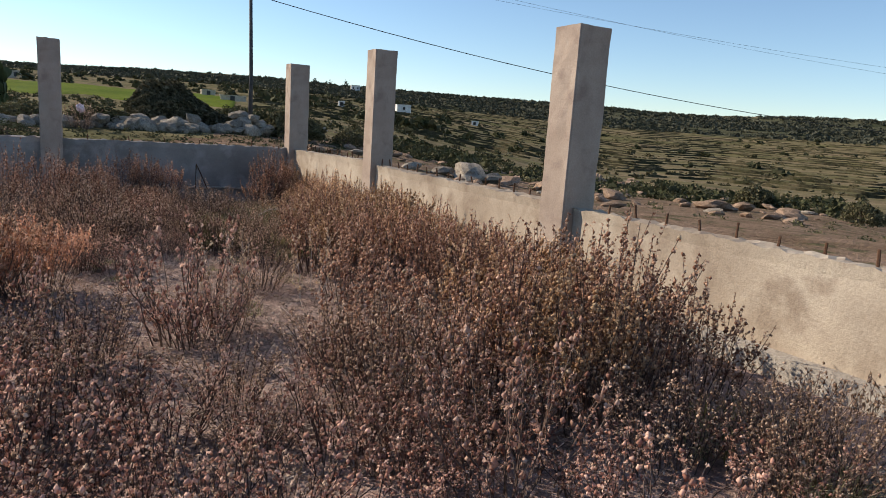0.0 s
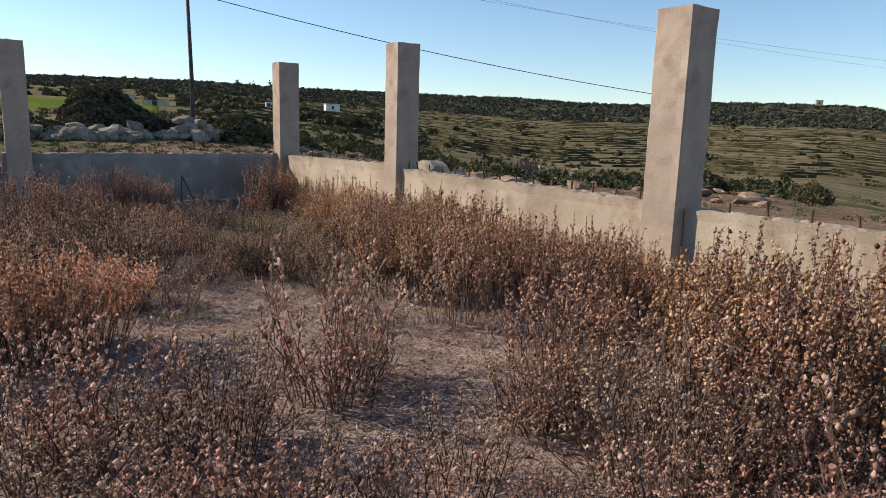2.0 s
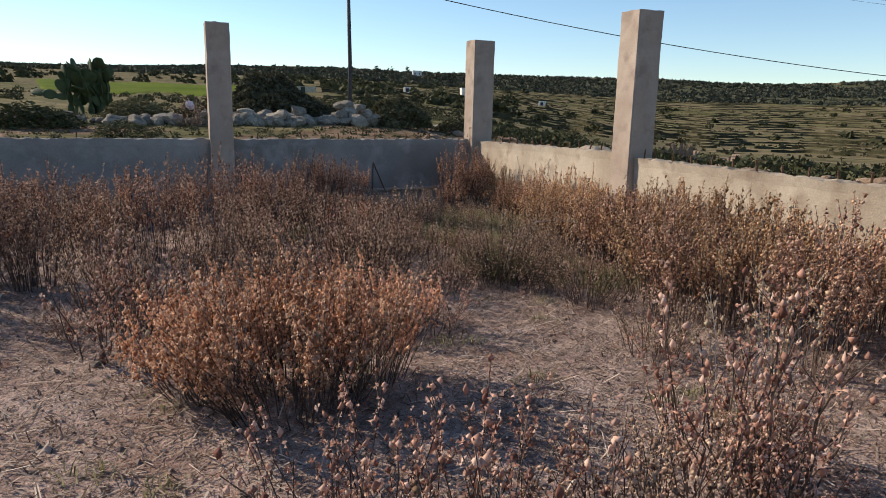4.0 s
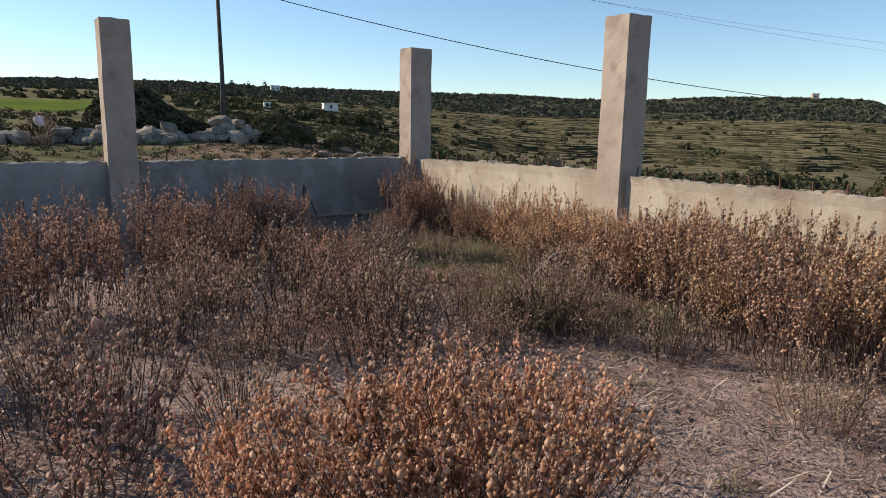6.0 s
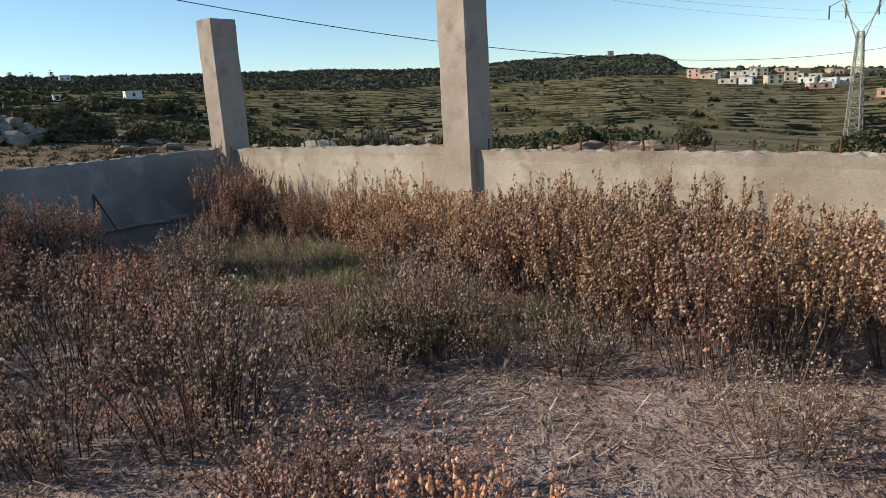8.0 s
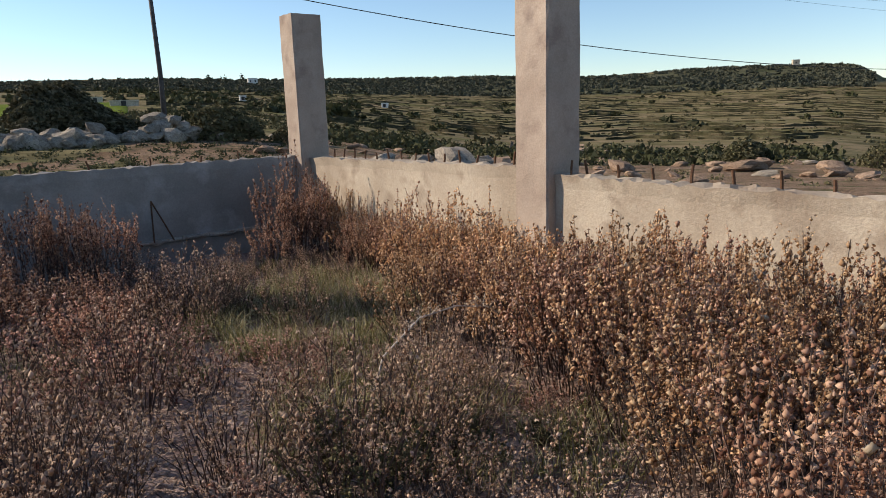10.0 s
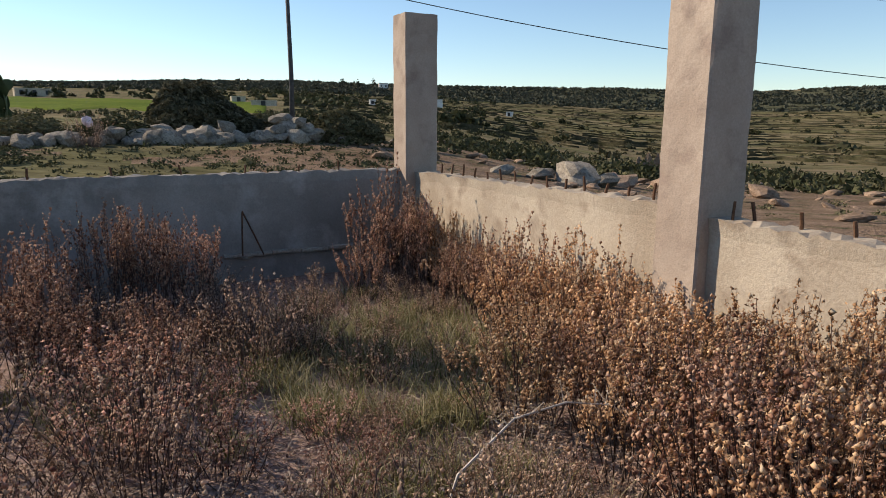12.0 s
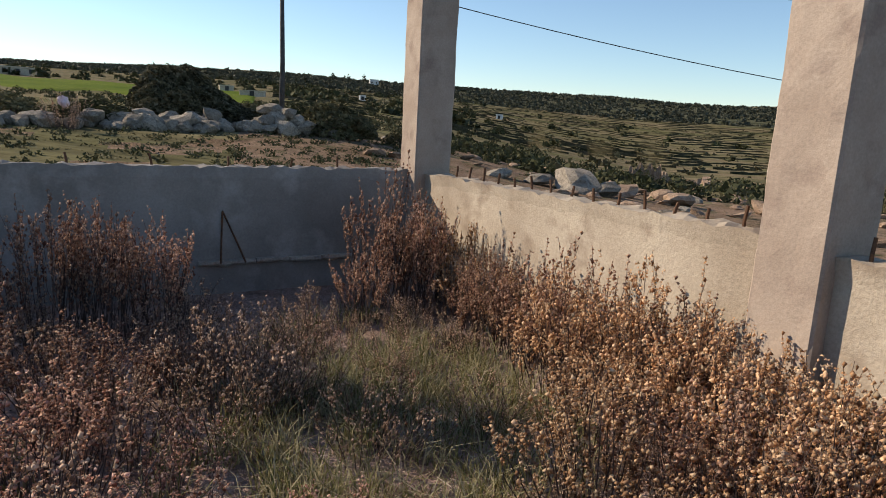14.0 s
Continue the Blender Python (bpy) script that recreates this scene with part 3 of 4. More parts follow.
# the plants that stand out, one by one: kind, plan place, size, height
for kind, x, y, s, tall in (
    ("orange", -3.48, -7.0, 1.05, 1.1), ("orange", -3.8, -6.72, 0.75, 1.1), ("orange", -3.14, -6.8, 0.75, 1.1),
    ("grey", -2.80, -5.05, 1.15, 1.1), ("grey", -2.55, -4.7, 1.0, 1.1), ("grey", -1.66, -5.15, 0.9, 1.0), ("grey", -2.0, -4.8, 0.95, 0.95), ("grey", -1.2, -4.9, 0.8, 0.95),
    ("thin", -3.47, -8.25, 1.2, 1.1), ("thin", -3.1, -8.45, 1.1, 1.0), ("thin", -2.7, -8.6, 1.0, 0.9), ("thin", -2.1, -8.2, 1.3, 1.1), ("grey", -1.9, -8.1, 0.8, 1.1),
    ("white", -1.2, -7.4, 1.0, 1.15), ("white", -1.85, -7.85, 1.0, 1.05),
    ("red", -0.85, -7.3, 1.15, 0.95), ("red", -0.45, -7.1, 1.15, 1.0), ("gold", -0.75, -6.65, 1.1, 1.0), ("red", -0.95, -6.35, 1.0, 0.95), ("gold", -0.3, -6.5, 1.1, 1.0), ("red", -0.2, -7.6, 1.1, 1.0), ("gold", 0.15, -6.9, 1.0, 1.0),
    ("gold", -0.75, -5.85, 1.0, 0.9), ("red", -0.4, -5.6, 1.0, 0.95), ("gold", 0.0, -5.9, 1.1, 1.0), ("gold", 0.15, -5.4, 1.0, 1.0),
    ("red", -0.9, -9.75, 1.1, 0.95), ("gold", -0.5, -9.9, 1.15, 0.95), ("red", -0.1, -9.7, 1.15, 1.0), ("gold", -0.6, -9.3, 1.1, 1.0), ("red", -0.2, -9.1, 1.1, 1.0), ("red", 0.3, -9.3, 1.0, 0.95), ("gold", 0.1, -8.8, 1.0, 0.9), ("grey", -1.3, -9.6, 1.0, 0.9), ("red", -1.2, -9.0, 1.0, 0.9), ("red", 0.3, -9.9, 1.0, 0.8), ("grey", -0.4, -10.5, 0.9, 0.8), ("grey", 0.3, -10.5, 0.9, 0.8),
    ("thin", -1.6, -10.0, 1.2, 1.0), ("thin", -1.1, -10.4, 1.2, 1.0), ("thin", -2.3, -9.7, 1.2, 1.0), ("thin", -2.7, -10.2, 1.1, 0.9), ("thin", -1.9, -10.6, 1.1, 0.9), ("grey", -2.0, -9.3, 0.8, 0.9), ("thin", -2.9, -9.5, 1.1, 1.0),
    ("grey", -1.5, -6.9, 0.7, 0.8),
    ("red", -2.25, -1.0, 0.9, 1.15), ("red", -2.02, -0.92, 0.85, 1.0), ("red", -2.65, -0.92, 0.9, 1.22), ("red", -2.45, -0.78, 0.85, 1.1), ("red", -2.95, -1.5, 0.9, 1.05), ("red", -3.3, -1.4, 0.9, 1.0),
    ("red", -0.5, -0.7, 0.95, 1.35), ("red", -0.3, -0.9, 0.85, 1.25), ("red", -0.2, -0.5, 0.75, 1.35), ("red", -0.7, -1.05, 0.7, 0.95), ("gold", 0.0, -0.55, 0.7, 1.45), ("gold", 0.08, -0.95, 0.7, 1.35), ("gold", 0.12, -1.35, 0.7, 1.15),
    ("grey", -1.55, -2.2, 0.85, 1.0), ("grey", -1.75, -2.6, 0.85, 1.0), ("grey", -1.2, -1.7, 0.8, 0.9), ("grey", -1.95, -1.95, 0.8, 0.95),
    ("thin", -2.35, -3.4, 1.1, 0.85), ("thin", -2.5, -2.95, 1.1, 0.9), ("red", -2.75, -2.5, 0.8, 0.8), ("red", -2.9, -2.1, 0.9, 0.95), ("grey", -2.4, -2.2, 0.85, 0.9), ("grey", -2.15, -2.75, 0.8, 0.9), ("thin", -2.0, -3.3, 0.9, 0.9), ("grey", -2.3, -3.8, 0.9, 0.95), ("thin", -2.65, -4.2, 1.2, 1.1),
    ("red", 0.05, -2.2, 0.95, 0.95), ("gold", -0.1, -2.65, 1.0, 0.95), ("gold", 0.15, -3.0, 1.0, 1.0), ("gold", 0.05, -3.5, 1.0, 0.9), ("gold", -0.25, -3.25, 0.9, 0.85), ("red", -0.1, -1.75, 0.8, 0.85),
    ("gold", 0.2, -4.1, 1.0, 0.95), ("gold", -0.15, -4.05, 1.0, 0.9), ("gold", -0.45, -4.35, 0.95, 0.9), ("gold", 0.25, -4.7, 1.05, 0.95), ("gold", -0.1, -4.75, 1.05, 0.95), ("red", -0.5, -4.9, 1.0, 0.95), ("gold", -0.5, -5.3, 1.0, 0.95), ("gold", -0.15, -5.2, 1.0, 1.0),
    ("green", -1.65, -5.0, 0.8, 0.9), ("green", -1.35, -5.15, 0.8, 0.85), ("green", -0.85, -5.2, 0.5, 0.6),
    ("grey", -1.5, -5.5, 0.7, 0.8), ("grey", -0.95, -4.4, 0.7, 0.75),
    ("white", -0.75, -3.95, 0.7, 0.6), ("white", -0.55, -3.75, 0.7, 0.6),
    ("thin", -2.55, -6.1, 0.9, 0.7), ("thin", -2.9, -6.0, 0.9, 0.8),
    ("red", -4.3, -3.4, 1.0, 1.0), ("red", -4.6, -3.0, 1.0, 1.05), ("grey", -5.1, -4.2, 1.0, 1.05), ("red", -5.8, -3.8, 1.0, 1.0), ("grey", -4.5, -5.2, 1.1, 1.1), ("thin", -4.35, -6.0, 1.3, 1.15), ("grey", -4.2, -5.5, 1.1, 1.2), ("grey", -3.8, -4.3, 1.0, 1.1), ("red", -3.9, -2.9, 1.0, 1.1), ("grey", -3.4, -3.6, 1.0, 1.1), ("red", -3.5, -2.3, 1.0, 1.05), ("grey", -2.9, -3.9, 1.0, 1.05), ("grey", -3.3, -4.7, 0.9, 1.0),
):
    plant(kind, x, y, s, tall)
# the rest of the strip along the sunlit wall, and of the far side of the yard
frand = random.Random(12)
for k in range(26):
    y = -1.2 - 7.0 * k / 25
    p = on_east(y, frand.uniform(0.15, 0.45))
    plant(frand.choice(("gold", "red", "gold")), p[0], p[1], frand.uniform(0.7, 1.0), frand.uniform(0.75, 0.95))
for k in range(34):
    x, y = frand.uniform(-8.5, -2.9), frand.uniform(-4.6, -0.9)
    if x < -3.0 or y > -2.4:
        plant(frand.choice(("red", "grey", "red", "grey", "thin")), x, y + 0.134 * min(0, x + 3), frand.uniform(0.8, 1.05), frand.uniform(0.85, 1.1))
for k in range(14):
    plant(frand.choice(("grey", "thin")), frand.uniform(-5.2, -1.0), frand.uniform(-5.9, -4.0), frand.uniform(0.5, 0.85), frand.uniform(0.7, 1.0))


BARE = ((-1.57, -8.6, 0.35), (-2.37, -7.3, 0.6), (-1.9, -8.75, 0.25), (-1.7, -6.4, 0.6), (-1.4, -7.0, 0.45), (-2.9, -5.9, 0.3), (-4.6, -7.6, 0.9))
for k in range(64):
    x, y = frand.uniform(-3.4, 0.35), frand.uniform(-11.2, -8.3)
    if all(math.hypot(x - a, y - b) > c for a, b, c in BARE):
        plant(frand.choice(("thin", "thin", "grey")), x, y, frand.uniform(0.7, 1.1), frand.uniform(0.7, 1.0))
for k in range(46):
    x, y = frand.uniform(-1.8, -0.3), frand.uniform(-5.2, -1.2)
    if k % 5:
        plant(frand.choice(("thin", "grey", "grey")), x, y, frand.uniform(0.35, 0.7), frand.uniform(0.6, 0.9))
for k in range(60):
    x, y = frand.uniform(-5.5, -0.8), frand.uniform(-8.6, -5.0)
    if all(math.hypot(x - a, y - b) > c * 0.8 for a, b, c in BARE):
        plant("sprout", x, y, frand.uniform(0.2, 0.45), frand.uniform(0.5, 0.9))


for k in range(24):
    x, y = frand.uniform(-3.6, -1.75), frand.uniform(-4.2, -1.0)
    plant(frand.choice(("red", "grey", "grey", "thin")), x, y, frand.uniform(0.55, 0.8), frand.uniform(0.55, 0.8))
for k in range(22):
    x, y = frand.uniform(-0.75, 0.25), frand.uniform(-9.6, -3.2)
    plant(frand.choice(("gold", "red")), x - 0.1096 * (y + 6) * 0.5, y, frand.uniform(0.8, 1.05), frand.uniform(0.75, 0.98))


for k in range(110):
    x, y = frand.uniform(-4.2, -0.6), frand.uniform(-9.0, -5.4)
    plant("sprout", x, y, frand.uniform(0.12, 0.3), frand.uniform(0.6, 1.1))


# grass, and what lies on the soil
def blades(name, spots, mat, label):
    rng = np.random.default_rng(9)
    v, f = [], []
    for x0, y0, rad, n, h in spots:
        centres = []
        for _ in range(max(6, n // 45)):
            a, q = rng.uniform(0, 6.283), rad * math.sqrt(rng.uniform())
            centres.append((x0 + q * math.cos(a), y0 + q * math.sin(a)))
        for _ in range(n):
            t0 = centres[rng.integers(len(centres))]
            x, y = t0[0] + rng.normal() * 0.05, t0[1] + rng.normal() * 0.05
            z = -0.02 * (y + 6) - 0.01
            d = rng.normal(size=2) * 0.6
            hh = h * rng.uniform(0.4, 1.15)
            w = rng.normal(size=2)
            w = w / (np.hypot(*w) + 1e-6) * 0.003
            o = len(v)
            for t in (0.0, 0.55):
                cx, cy, cz = x + d[0] * hh * t * t, y + d[1] * hh * t * t, z + hh * t
                ww = w * (1 - 0.4 * t)
                v += [(cx - ww[0], cy - ww[1], cz), (cx + ww[0], cy + ww[1], cz)]
            v.append((x + d[0] * hh, y + d[1] * hh, z + hh * (0.92 - 0.2 * abs(d[0]))))
            f += [(o, o + 1, o + 3, o + 2), (o + 2, o + 3, o + 4)]
    single(name, mesh_from(name, v, f, mat), label, "grass", kind="stuff")


blades("grass", [(-1.0, -2.9, 0.8, 4200, 0.2), (-0.75, -2.3, 0.6, 2200, 0.22), (-1.3, -3.8, 0.7, 900, 0.16), (-0.9, -1.5, 0.6, 900, 0.2), (-0.9, -5.3, 0.35, 700, 0.16), (-1.3, -4.6, 0.6, 1300, 0.18), (-2.0, -6.4, 1.4, 900, 0.07), (-4.6, -7.5, 1.0, 500, 0.06), (-2.2, -2.6, 0.9, 900, 0.2), (0.3, -10.6, 0.6, 600, 0.2)], M_GRASS, "dry olive grass between the dead shrubs")


def strewn(name, n, area, long, wide, mat, label, seed):
    rng = np.random.default_rng(seed)
    x, y = rng.uniform(area[0], area[1], n), rng.uniform(area[2], area[3], n)
    z = land(x, y) + 0.004 + rng.uniform(0, 0.012, n)
    a, t = rng.uniform(0, 6.283, n), rng.normal(size=n) * 0.25
    l, w = long * rng.uniform(0.4, 1.3, n), wide * rng.uniform(0.6, 1.4, n)
    d = np.stack([np.cos(a), np.sin(a), t], 1) * l[:, None]
    s = np.stack([-np.sin(a), np.cos(a), 0 * a], 1) * w[:, None]
    c = np.stack([x, y, z], 1)
    v = np.stack([c - d - s, c + d - s, c + d + s, c - d + s], 1).reshape(-1, 3)
    single(name, mesh_from(name, v, [(4 * k, 4 * k + 1, 4 * k + 2, 4 * k + 3) for k in range(n)], mat), label, "litter", kind="stuff")


strewn("dry_litter", 42000, (-5.6, 0.2, -10.2, -3.4), 0.03, 0.0022, M_LITTER, "broken dry stems strewn over the soil", 4)
def gravel(name, n, area, label, seed):
    rng = np.random.default_rng(seed)
    x, y = rng.uniform(area[0], area[1], n), rng.uniform(area[2], area[3], n)
    z = land(x, y)
    v, f = [], []
    dirs = np.array(((1, 0, 0), (-1, 0, 0), (0, 1, 0), (0, -1, 0), (0, 0, 1), (0, 0, -1)), float)
    for k in range(n):
        r = rng.uniform(0.003, 0.009) if rng.random() < 0.93 else rng.uniform(0.01, 0.018)
        q = dirs * rng.uniform(0.6, 1.3, (6, 3)) * r + rng.normal(size=(6, 3)) * r * 0.25
        o = len(v)
        v += (q + (x[k], y[k], z[k] + r * 0.3)).tolist()
        f += [(o, o + 2, o + 4), (o + 2, o + 1, o + 4), (o + 1, o + 3, o + 4), (o + 3, o, o + 4), (o + 2, o, o + 5), (o + 1, o + 2, o + 5), (o + 3, o + 1, o + 5), (o, o + 3, o + 5)]
    single(name, mesh_from(name, v, f, M_GRAVEL), label, "gravel", kind="stuff")


M_GRAVEL = foliage("gravel", [(0.16, 0.11, 0.09), (0.34, 0.25, 0.21), (0.46, 0.38, 0.33), (0.22, 0.15, 0.12)], 0.0, 0.95)
strewn("fallen_stalks", 2600, (-5.6, 0.2, -10.2, -2.4), 0.085, 0.0028, M_LITTER, "long broken stalks lying on the soil", 14)
gravel("gravel", 9000, (-5.6, 0.2, -10.0, -3.8), "small stones and crumbs strewn over the soil", 2)
strewn("leaf_litter", 12000, (-6.5, 1.0, -11, -0.5), 0.007, 0.004, M_LITTER, "dry leaf crumbs strewn over the soil", 6)


# ---------------------------------------------------------------- stones
def rock_mesh(seed, mat, rough=0.5):
    bm = bmesh.new()
    bmesh.ops.create_icosphere(bm, subdivisions=2, radius=1)
    for v in bm.verts:
        n = noise.noise(v.co * 1.1 + Vector((seed * 3.1, 0, 0))) * rough + noise.noise(v.co * 2.7 + Vector((0, seed * 5.3, 0))) * rough * 0.45
        v.co *= 1 + n
        v.co.z *= 0.78
    me = bpy.data.meshes.new("rock")
    bm.to_mesh(me)
    bm.free()
    me.materials.append(mat)
    return me


ROCKS = [rock_mesh(k, M_ROCK) for k in range(6)]
REDS = [rock_mesh(k + 9, M_REDROCK, 0.5) for k in range(4)]
rrand = random.Random(21)


def rock(x, y, r, label, group, kinds, flat=0.8, sink=0.25, z=None):
    zz = (land1(x, y) if z is None else z) + r * flat * (0.78 - sink)
    single("rock", rrand.choice(kinds), label, "rock", group, pose(x, y, zz, rrand.uniform(-20, 20), rrand.uniform(-20, 20), rrand.uniform(0, 360)) @ Matrix.Diagonal((r * rrand.uniform(0.85, 1.35), r * rrand.uniform(0.8, 1.1), r * flat, 1)))


for k in range(74):
    f = k / 73
    x, y = -11 + 14.5 * f + rrand.uniform(-0.25, 0.25), 16.6 + 1.6 * f + rrand.uniform(-0.4, 0.5)
    rock(x, y, rrand.uniform(0.13, 0.36), "pale grey field stone in a tumbled dry wall", "tumbled stone wall", ROCKS, 1.0)
for x, y, r, h in ((-1.9, 18.3, 0.4, 0.25), (-1.2, 18.2, 0.5, 0.1), (-0.6, 18.3, 0.42, 0.3), (-0.2, 18.1, 0.38, 0.0), (-1.5, 18.0, 0.55, 0.0), (0.6, 18.0, 0.42, 0.0), (1.1, 18.1, 0.5, 0.1), (1.5, 18.2, 0.42, 0.35), (1.8, 18.0, 0.35, 0.5), (2.1, 18.2, 0.4, 0.2), (1.3, 18.4, 0.36, 0.6), (2.4, 18.0, 0.36, 0.1), (-2.6, 18.1, 0.36, 0.3), (-3.2, 18.0, 0.4, 0.1), (-4.1, 17.8, 0.45, 0.1)):
    rock(x, y, r * 0.85, "pale grey field stone in a tumbled dry wall", "tumbled stone wall", ROCKS, 0.85, 0.2, land1(x, y) + h)
for k in range(150):
    b, r = math.radians(rrand.uniform(14, 62)), rrand.uniform(15, 48)
    rock(EYE0[0] + r * math.sin(b), EYE0[1] + r * math.cos(b), rrand.uniform(0.06, 0.3) * (0.7 + r / 60), "weathered rock lying on scrubby open ground", "rocks outside the wall", ROCKS if rrand.random() < 0.25 else REDS, 0.5, 0.38)
for x, y, r, f in ((9.2, 11.6, 0.6, 0.8), (10.0, 11.2, 0.45, 0.7), (8.3, 12.2, 0.4, 0.6), (11.2, 12.0, 0.5, 0.6), (12.6, 11.0, 0.5, 0.6), (13.6, 13.0, 0.55, 0.5), (7.2, 12.6, 0.35, 0.6), (14.8, 9.6, 0.5, 0.55), (16.5, 6.2, 0.55, 0.5), (18.5, 4.4, 0.5, 0.5), (20.0, 8.0, 0.5, 0.5)):
    rock(x, y, r, "large weathered boulder outside the boundary wall", "boulders outside the wall", REDS if x > 11 else ROCKS, f)
for k in range(50):
    x, y = rrand.uniform(-5.5, 0.2), rrand.uniform(-10.5, -1.5)
    rock(x, y, rrand.uniform(0.012, 0.035), "small stone lying on the yard soil", "small stones in the yard", ROCKS, 0.7, 0.3)
rock(0.35, -10.95, 0.13, "pale flat stone lying on the yard soil", "small stones in the yard", ROCKS, 0.4, 0.3)


# ---------------------------------------------------------------- bushes and trees beyond the walls
def bush_leaves(rng, n, size, shape):
    """Leaves through the outer part of a lumpy body; shape(dir) gives its radius there."""
    d = rng.normal(size=(n, 3))
    d /= np.linalg.norm(d, axis=1, keepdims=True)
    d[:, 2] = np.abs(d[:, 2])
    rad = shape(d) * (1 - 0.35 * rng.uniform(0, 1, n) ** 2)
    lump = 1 + 0.16 * wob(d[:, 0] * 5, d[:, 1] * 5 + d[:, 2] * 4, 2) + 0.08 * wob(d[:, 0] * 13, d[:, 1] * 13 + d[:, 2] * 9, 5)
    return leaf_cloud(rng, d * (rad * lump)[:, None], size, 0.6)


def bush(x, y, wx, wy, h, n, size, mat, label, seed, skew=0.0, turn=0.0, name="bush"):
    rng = np.random.default_rng(seed)
    root = new(name)
    v, f = bush_leaves(rng, n, size, lambda d: 1.0 + 0 * d[:, 0])
    v = v * np.array((wx, wy, h))
    # a wind-cut body stands high on its weather side and runs down to leeward
    u = np.clip(v[:, 0] / wx, -1, 1)
    v[:, 2] *= 1 + skew * (np.interp(u, (-1, -0.6, 0, 0.6, 1), (1.05, 1.2, 0.95, 0.62, 0.5)) - 1)
    tagged(part("foliage", mesh_from("foliage", v, f, mat), None, root), kind="stuff")
    ch = []
    for k in range(9):
        a, q = rng.uniform(0, 6.283), rng.uniform(0.2, 0.75)
        ch.append(tube([Vector((0.05 * math.cos(a), 0.05 * math.sin(a), -0.1)), Vector((wx * q * 0.5 * math.cos(a), wy * q * 0.5 * math.sin(a), h * 0.4)), Vector((wx * q * math.cos(a), wy * q * math.sin(a), h * 0.62))], 0.05, 0.012, 4))
    bv, bf = join(ch)
    tagged(part("wood", mesh_from("wood", bv, bf, M_STEM), None, root), kind="stuff")
    root.matrix_basis = pose(x, y, land1(x, y), 0, 0, turn)
    return tagged(root, label, "bush")


bush(-1.0, 20.6, 2.45, 1.6, 1.85, 26000, 0.036, M_MOUND, "large wind-cut dark bush behind a tumbled stone wall", 1, 1.0, 0)
bush(3.6, 18.6, 1.5, 1.1, 1.15, 4200, 0.06, M_OLIVE, "rounded olive bush beside the electricity pole", 2, 0.2, 0)
bush(2.6, 19.6, 1.0, 0.9, 0.95, 2600, 0.06, M_LEAF, "rounded dark bush at the foot of a pole", 3)
bush(6.2, 18.6, 0.9, 0.8, 0.75, 1800, 0.06, M_OLIVE, "yellowish low bush on open ground", 4)
bush(-4.0, 18.6, 1.6, 0.9, 0.7, 2600, 0.06, M_LEAF, "low dark bush behind a tumbled stone wall", 5)
bush(-6.6, 19.0, 1.4, 0.9, 0.75, 2400, 0.06, M_OLIVE, "low dry bush behind a tumbled stone wall", 6)
bush(-9.5, 15.2, 1.5, 1.0, 0.7, 2400, 0.06, M_LEAF, "low dark bush outside the shaded wall", 7)
bush(-6.4, 12.6, 0.9, 0.7, 0.45, 1500, 0.05, M_LEAF, "low dark bush outside the shaded wall", 8)
bush(25.8, 12.6, 1.1, 1.0, 1.0, 3200, 0.07, M_OLIVE, "rounded grey-green bush on the slope", 9)
bush(24.2, 5.8, 0.85, 0.8, 0.9, 2200, 0.06, M_OLIVE, "rounded olive bush on the slope", 10)
bush(29.0, 0.5, 1.4, 1.2, 1.0, 2200, 0.07, M_LEAF, "rounded dark bush on the slope", 11)
bush(24.0, -3.0, 1.1, 1.0, 0.8, 1800, 0.06, M_OLIVE, "rounded olive bush on the slope", 12)


def pear(x, y, h, seed):
    """A prickly pear: flat oval pads set on one another."""
    rng = random.Random(seed)
    root = new("prickly_pear")
    pads = [(Vector((0, 0, 0)), 0.0)]
    bm = bmesh.new()
    bmesh.ops.create_icosphere(bm, subdivisions=2, radius=1)
    for v in bm.verts:
        v.co = Vector((v.co.x * 0.17, v.co.y * 0.035, v.co.z * 0.25 + 0.22))
    me = bpy.data.meshes.new("pad")
    bm.to_mesh(me)
    bm.free()
    me.materials.append(M_CACTUS)
    heads = [Matrix.Translation((rng.uniform(-0.7, 0.7), rng.uniform(-0.4, 0.4), -0.05)) @ pose(0, 0, 0, rng.uniform(-15, 15), rng.uniform(-20, 20), rng.uniform(0, 180)) for _ in range(13)]
    for level in range(5):
        nxt = []
        for m in heads:
            ob = part("pad", me, None, root)
            ob.matrix_basis = m @ Matrix.Scale(h / 2.1, 4)
            for _ in range(2 if level < 2 else 1):
                if rng.random() < 0.9 - level * 0.08:
                    nxt.append(m @ Matrix.Translation((0, 0, 0.40 * h / 2.1)) @ pose(0, 0, 0, rng.uniform(-18, 18), rng.uniform(-38, 38), rng.uniform(0, 180)))
        heads = nxt[:34]
    root.matrix_basis = pose(x, y, land1(x, y))
    tagged(root, "tall dark prickly pear cactus on open ground", "cactus")


pear(-9.2, 25.0, 2.9, 2)


